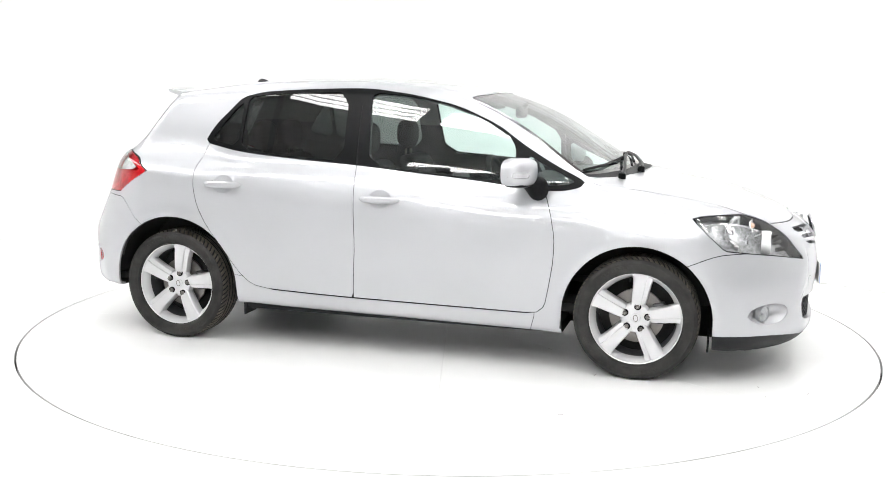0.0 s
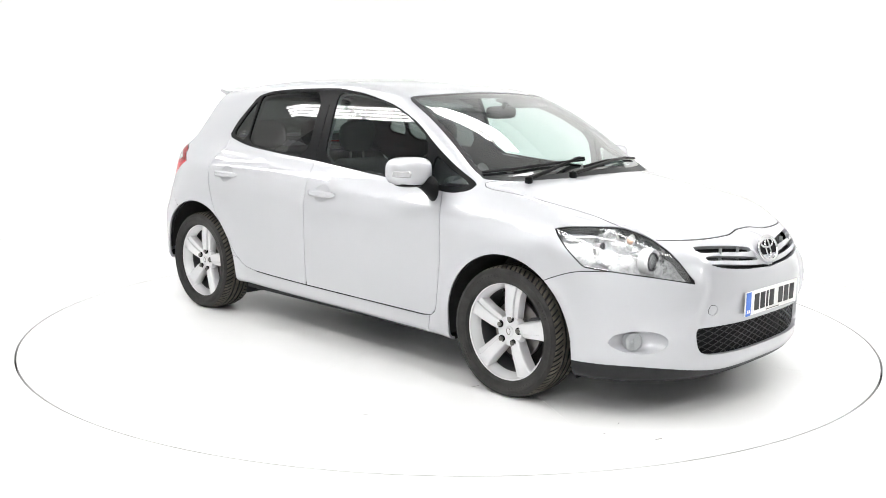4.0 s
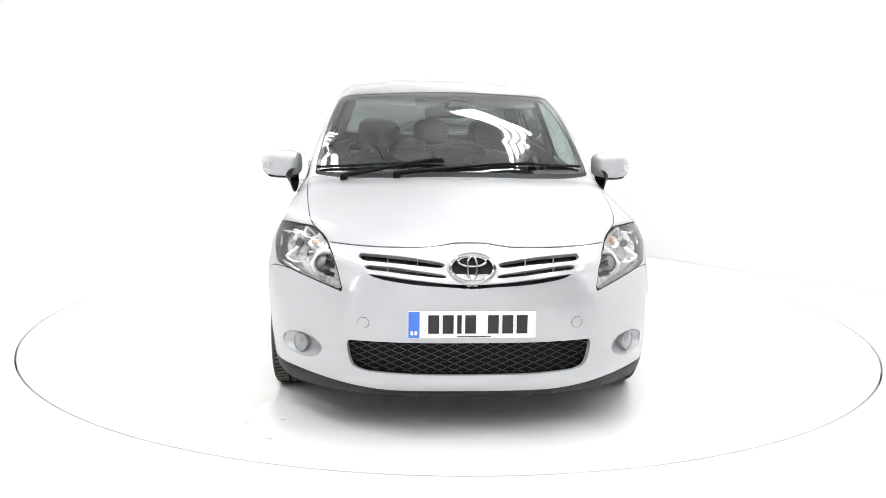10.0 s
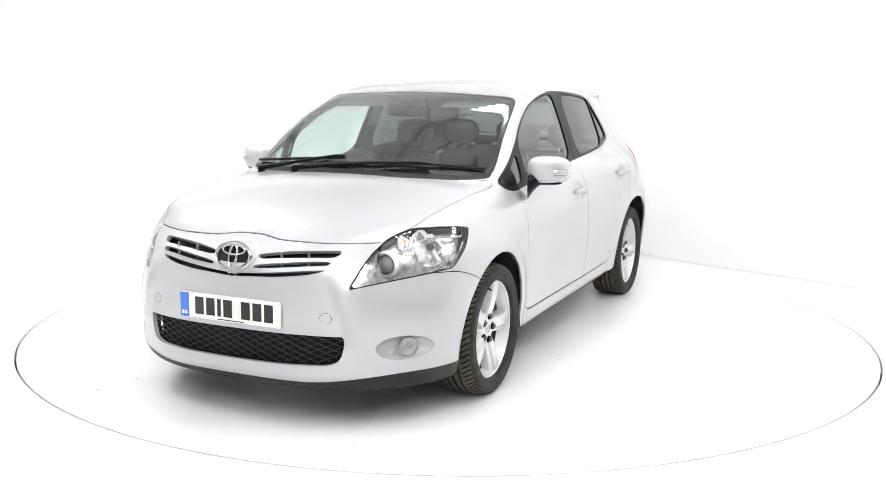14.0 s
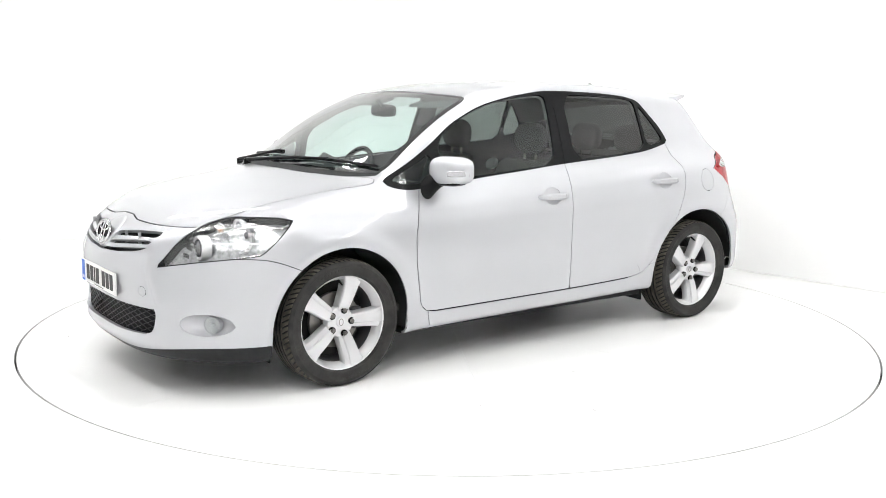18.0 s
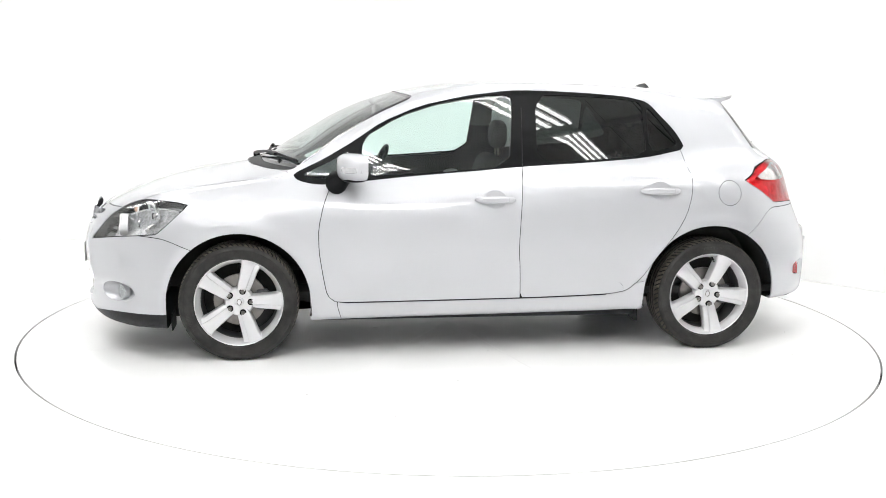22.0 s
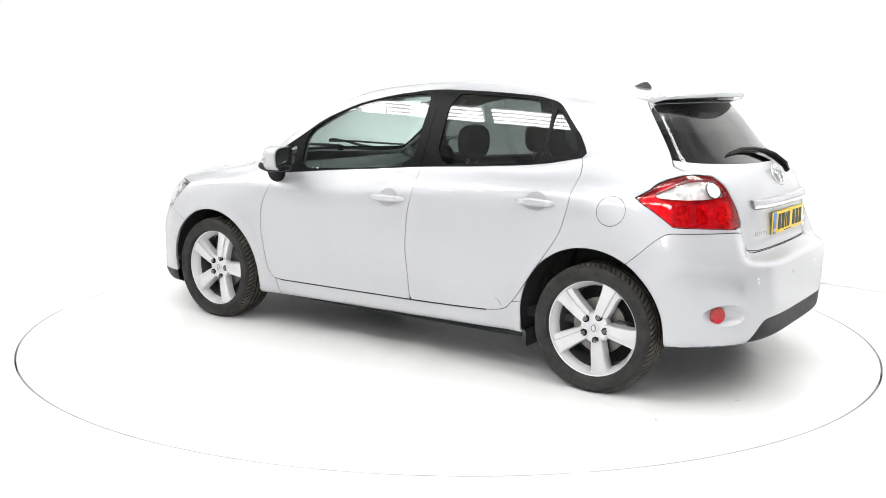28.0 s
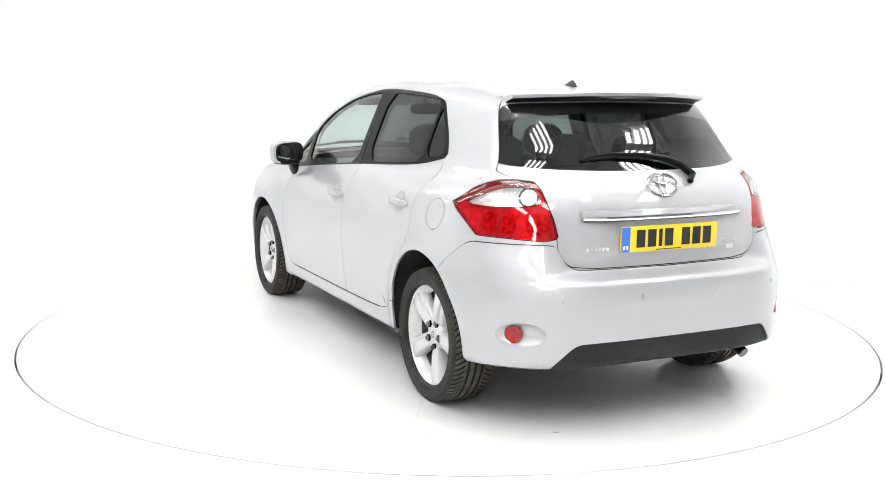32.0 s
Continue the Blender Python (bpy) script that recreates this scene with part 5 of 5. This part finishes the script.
def mirror(sg):
    bm = bmesh.new()
    super_oval(bm, (0, 0, 0), (0.076, 0.112, 0.072), 0.60)
    for v in bm.verts:
        t = v.co.y / 0.108
        v.co.x = v.co.x * (1 - 0.18 * max(t, 0)) - 0.03 * max(t, 0) ** 2
        if v.co.x < -0.044:
            v.co.x = -0.044
        v.co.z *= 1 - 0.10 * max(t, 0) ** 2
        v.co.y *= sg
    if sg < 0:
        bmesh.ops.reverse_faces(bm, faces=bm.faces)
    m = part("door_mirror", bm, paint, car, "silver door mirror with a black foot")
    m.location = (0.700, sg * 0.905, 1.027)
    m.rotation_euler = (0, 0, sg * radians(15))
    bm = bmesh.new()
    slab(bm, loop2d([(-0.090, -0.052), (0.080, -0.052), (0.084, 0.046), (-0.090, 0.057)], 2).tolist(), lambda p, d: Vector((-0.0455 + d, sg * p[0], p[1])), 0.003)
    part("glass", bm, mirror_glass, m, "mirror glass")
    bm = bmesh.new()
    slab(bm, loop2d([(-0.104, -0.062), (0.092, -0.062), (0.096, 0.056), (-0.104, 0.067)], 2).tolist(), lambda p, d: Vector((-0.0445 + d, sg * p[0], p[1])), 0.012)
    part("surround", bm, black_satin, m, "black mirror surround")
    bm = bmesh.new()
    rows = []
    for i in range(13):
        t = i / 12
        x, y = 0.073 - 0.010 * t - 0.074 * t ** 3, 0.030 + 0.080 * t
        rows.append([(x - 0.004, sg * y, 0.006), (x + 0.004, sg * y, 0.003 - 0.008 * (t < 0.1)), (x + 0.004, sg * y, -0.021 + 0.008 * (t < 0.1)), (x - 0.004, sg * y, -0.025)])
    band(bm, rows)
    part("indicator", bm, strip_lens, m, "clear indicator strip")
    bm = bmesh.new()
    super_oval(bm, (-0.004, -sg * 0.01, -0.058), (0.060, 0.084, 0.020), 0.7, 20, 8)
    part("under_cover", bm, black_satin, m)
    bm = bmesh.new()
    rows = []
    for t in range(7):
        s = t / 6
        cx, cy, cz = 0.005 + 0.055 * s, -sg * (0.030 + 0.070 * s), -0.055 - 0.030 * s + 0.012 * math.sin(math.pi * s)
        rx, rz = 0.034 + 0.028 * s, 0.018 + 0.045 * s
        rows.append([(cx + rx * math.cos(a) - 0.02 * s * (math.sin(a) < 0) * 0, cy, cz + rz * math.sin(a)) for a in (2 * math.pi * k / 16 for k in range(17))])
    band(bm, rows)
    part("foot", bm, black_satin, m, "black mirror foot")


for sg in (1, -1):
    mirror(sg)
    for xh, zh, door in HANDLES:
        bm = bmesh.new()
        rows = []
        for i in range(21):
            t = i / 20
            x = xh + 0.112 - 0.224 * t
            y = abs(side_at(x, zh, sg)[1])
            lift = 0.030 * min(1, 5 * t, 5 * (1 - t)) ** 0.5 + 0.004
            h = 0.0180 * (0.80 + 0.25 * math.sin(math.pi * t)) * min(1, (8 * t + 0.35), (8 * (1 - t) + 0.35))
            rows.append([(x, sg * (y + lift * 0.3 - 0.006), zh - h * 0.8), (x, sg * (y + lift * 0.8), zh - h), (x, sg * (y + lift), zh - h * 0.5), (x, sg * (y + lift), zh + h * 0.5),
                         (x, sg * (y + lift * 0.8), zh + h), (x, sg * (y + lift * 0.3 - 0.006), zh + h * 0.8), (x, sg * (y + lift * 0.3 - 0.006), zh - h * 0.8)])
        band(bm, rows)
        grip = part("door_handle", bm, paint, doors[door, "left" if sg > 0 else "right"], "silver door handle")
        x = xh - 0.070
        y = abs(side_at(x, zh, sg)[1])
        bm = bmesh.new()
        box(bm, (x - 0.0012, sg * (y + 0.0325) - 0.002, zh - 0.011), (x + 0.0012, sg * (y + 0.0325) + 0.002, zh + 0.011))
        part("joint", bm, trim_silver, grip)


# ---------------------------------------------------------------- inside the car
def seat(x, y, wide, rests, back_top=1.02, name="front_seat"):
    bm = bmesh.new()
    box(bm, (x - 0.26, y - wide / 2, 0.36), (x + 0.26, y + wide / 2, 0.54), 0.06, 3)
    s = part(name, bm, seat_cloth, car, "dark grey cloth seat")
    bm = bmesh.new()
    box(bm, (-0.06, y - wide / 2 + 0.01, 0.0), (0.06, y + wide / 2 - 0.01, back_top - 0.48), 0.055, 3)
    for v in bm.verts:
        v.co.y += (y - v.co.y) * 0.16 * max(0, v.co.z / 0.55) ** 2
        v.co = Vector((x - 0.22 + v.co.x - v.co.z * 0.30, v.co.y, 0.48 + v.co.z))
    part("backrest", bm, seat_cloth, s)
    for yy in rests:
        bm = bmesh.new()
        super_oval(bm, (x - 0.425, yy, back_top + 0.125), (0.055, 0.128, 0.095), 0.75, 20, 12)
        h = part("headrest", bm, seat_cloth, s)
        for d in (-0.05, 0.05):
            bm = bmesh.new()
            tube(bm, [(x - 0.42, yy + d, back_top - 0.06), (x - 0.425, yy + d, back_top + 0.08)], 0.007, 8)
            part("stalk", bm, steel, h)


seat(0.12, 0.37, 0.50, [0.37])
seat(0.12, -0.37, 0.50, [-0.37])
seat(-0.72, 0.0, 1.26, [-0.40, 0.0, 0.40], 1.0, "rear_bench")
# dashboard
bm = bmesh.new()
rows = []
for i in range(15):
    y = -0.68 + 1.36 * i / 14
    hood = 0.045 * math.exp(-((y + 0.37) / 0.20) ** 2)
    rows.append([(1.12, y, 0.955), (0.92, y, 0.965 + hood * 0.3), (0.74, y, 0.955 + hood), (0.64, y, 0.925 + hood), (0.62, y, 0.86), (0.66, y, 0.70), (0.72, y, 0.45), (1.15, y, 0.45)])
band(bm, rows)
dash = part("dashboard", bm, trim_grey, car, "dark grey moulded dashboard")
bm = bmesh.new()
box(bm, (0.60, -0.14, 0.62), (0.68, 0.14, 0.90), 0.02)
part("centre_stack", bm, trim_silver, dash, "silver centre stack")
bm = bmesh.new()
box(bm, (0.0, -0.12, 0.42), (0.66, 0.12, 0.62), 0.04, 3)
part("console", bm, trim_grey, dash)
for y in (-0.60, -0.10, 0.10, 0.60):
    bm = bmesh.new()
    box(bm, (0.612, y - 0.045, 0.865), (0.63, y + 0.045, 0.915), 0.01)
    part("air_vent", bm, black_plastic, dash)
# steering wheel on the right
m = pose(0.50, -0.37, 0.895, 0, -24, 0)
bm = bmesh.new()
ring = []
for k in range(40):
    a = 2 * math.pi * k / 40
    o = Vector((0, math.cos(a), math.sin(a)))
    ring.append([bm.verts.new(m @ (o * (0.182 + 0.016 * math.cos(b)) + Vector((0.016 * math.sin(b), 0, 0)))) for b in (2 * math.pi * i / 8 for i in range(8))])
for a, b in zip(ring, ring[1:] + ring[:1]):
    for i in range(8):
        bm.faces.new((a[i], a[(i + 1) % 8], b[(i + 1) % 8], b[i]))
wheel_s = part("steering_wheel", bm, black_satin, car, "black steering wheel")
bm = bmesh.new()
super_oval(bm, (0.02, 0, -0.005), (0.035, 0.075, 0.065), 0.7, 20, 10)
for lo, hi in (((0.0, -0.175, -0.02), (0.02, -0.06, 0.02)), ((0.0, 0.06, -0.02), (0.02, 0.175, 0.02)), ((0.0, -0.03, -0.175), (0.02, 0.03, -0.05))):
    box(bm, lo, hi, 0.006)
for v in bm.verts:
    v.co = m @ v.co
part("hub", bm, trim_grey, wheel_s)
bm = bmesh.new()
tube(bm, [m @ Vector((0.03, 0, 0)), m @ Vector((0.25, 0, 0.01))], 0.045, 12)
part("column", bm, trim_grey, wheel_s)
# rear-view mirror, sun visors
bm = bmesh.new()
super_oval(bm, (0.52, 0.0, 1.305), (0.018, 0.125, 0.036), 0.55, 24, 10)
rv = part("rear_view_mirror", bm, black_satin, car, "black rear-view mirror")
bm = bmesh.new()
tube(bm, [(0.53, 0, 1.33), (0.56, 0, 1.365)], 0.012, 8)
part("stalk", bm, black_satin, rv)
for y in (-0.34, 0.34):
    bm = bmesh.new()
    box(bm, (0.33, y - 0.17, 1.365), (0.46, y + 0.17, 1.380), 0.006)
    for v in bm.verts:
        v.co.z -= (v.co.x - 0.33) * 0.30
    part("sun_visor", bm, headliner, car)
# floor, inner door sides, parcel shelf
bm = bmesh.new()
box(bm, (-1.75, -0.74, 0.30), (1.2, 0.74, 0.34))
part("cabin_floor", bm, dark_under, car)
bm = bmesh.new()
box(bm, (-1.66, -0.60, 0.985), (-1.15, 0.60, 1.005), 0.006)
part("parcel_shelf", bm, trim_grey, car)


# ---------------------------------------------------------------- what moves
def turn(t):
    """Degrees by which the table has turned at t."""
    u = (t - 16) / 16
    return -(7.15006 * t - 0.41761 * u ** 2 - 0.59763 * u ** 3 + 1.33817 * u ** 4)


def motions():
    times = [i * 1.0 for i in range(33)]
    base = pose(-0.08231, -0.03756, 0, 0, 0, -14.3265)
    walk(car, [(t, pose(0, 0, 0, 0, 0, turn(t)) @ base) for t in times])
    walk(table, [(t, pose(0, 0, 0, 0, 0, turn(t))) for t in times])


motions()
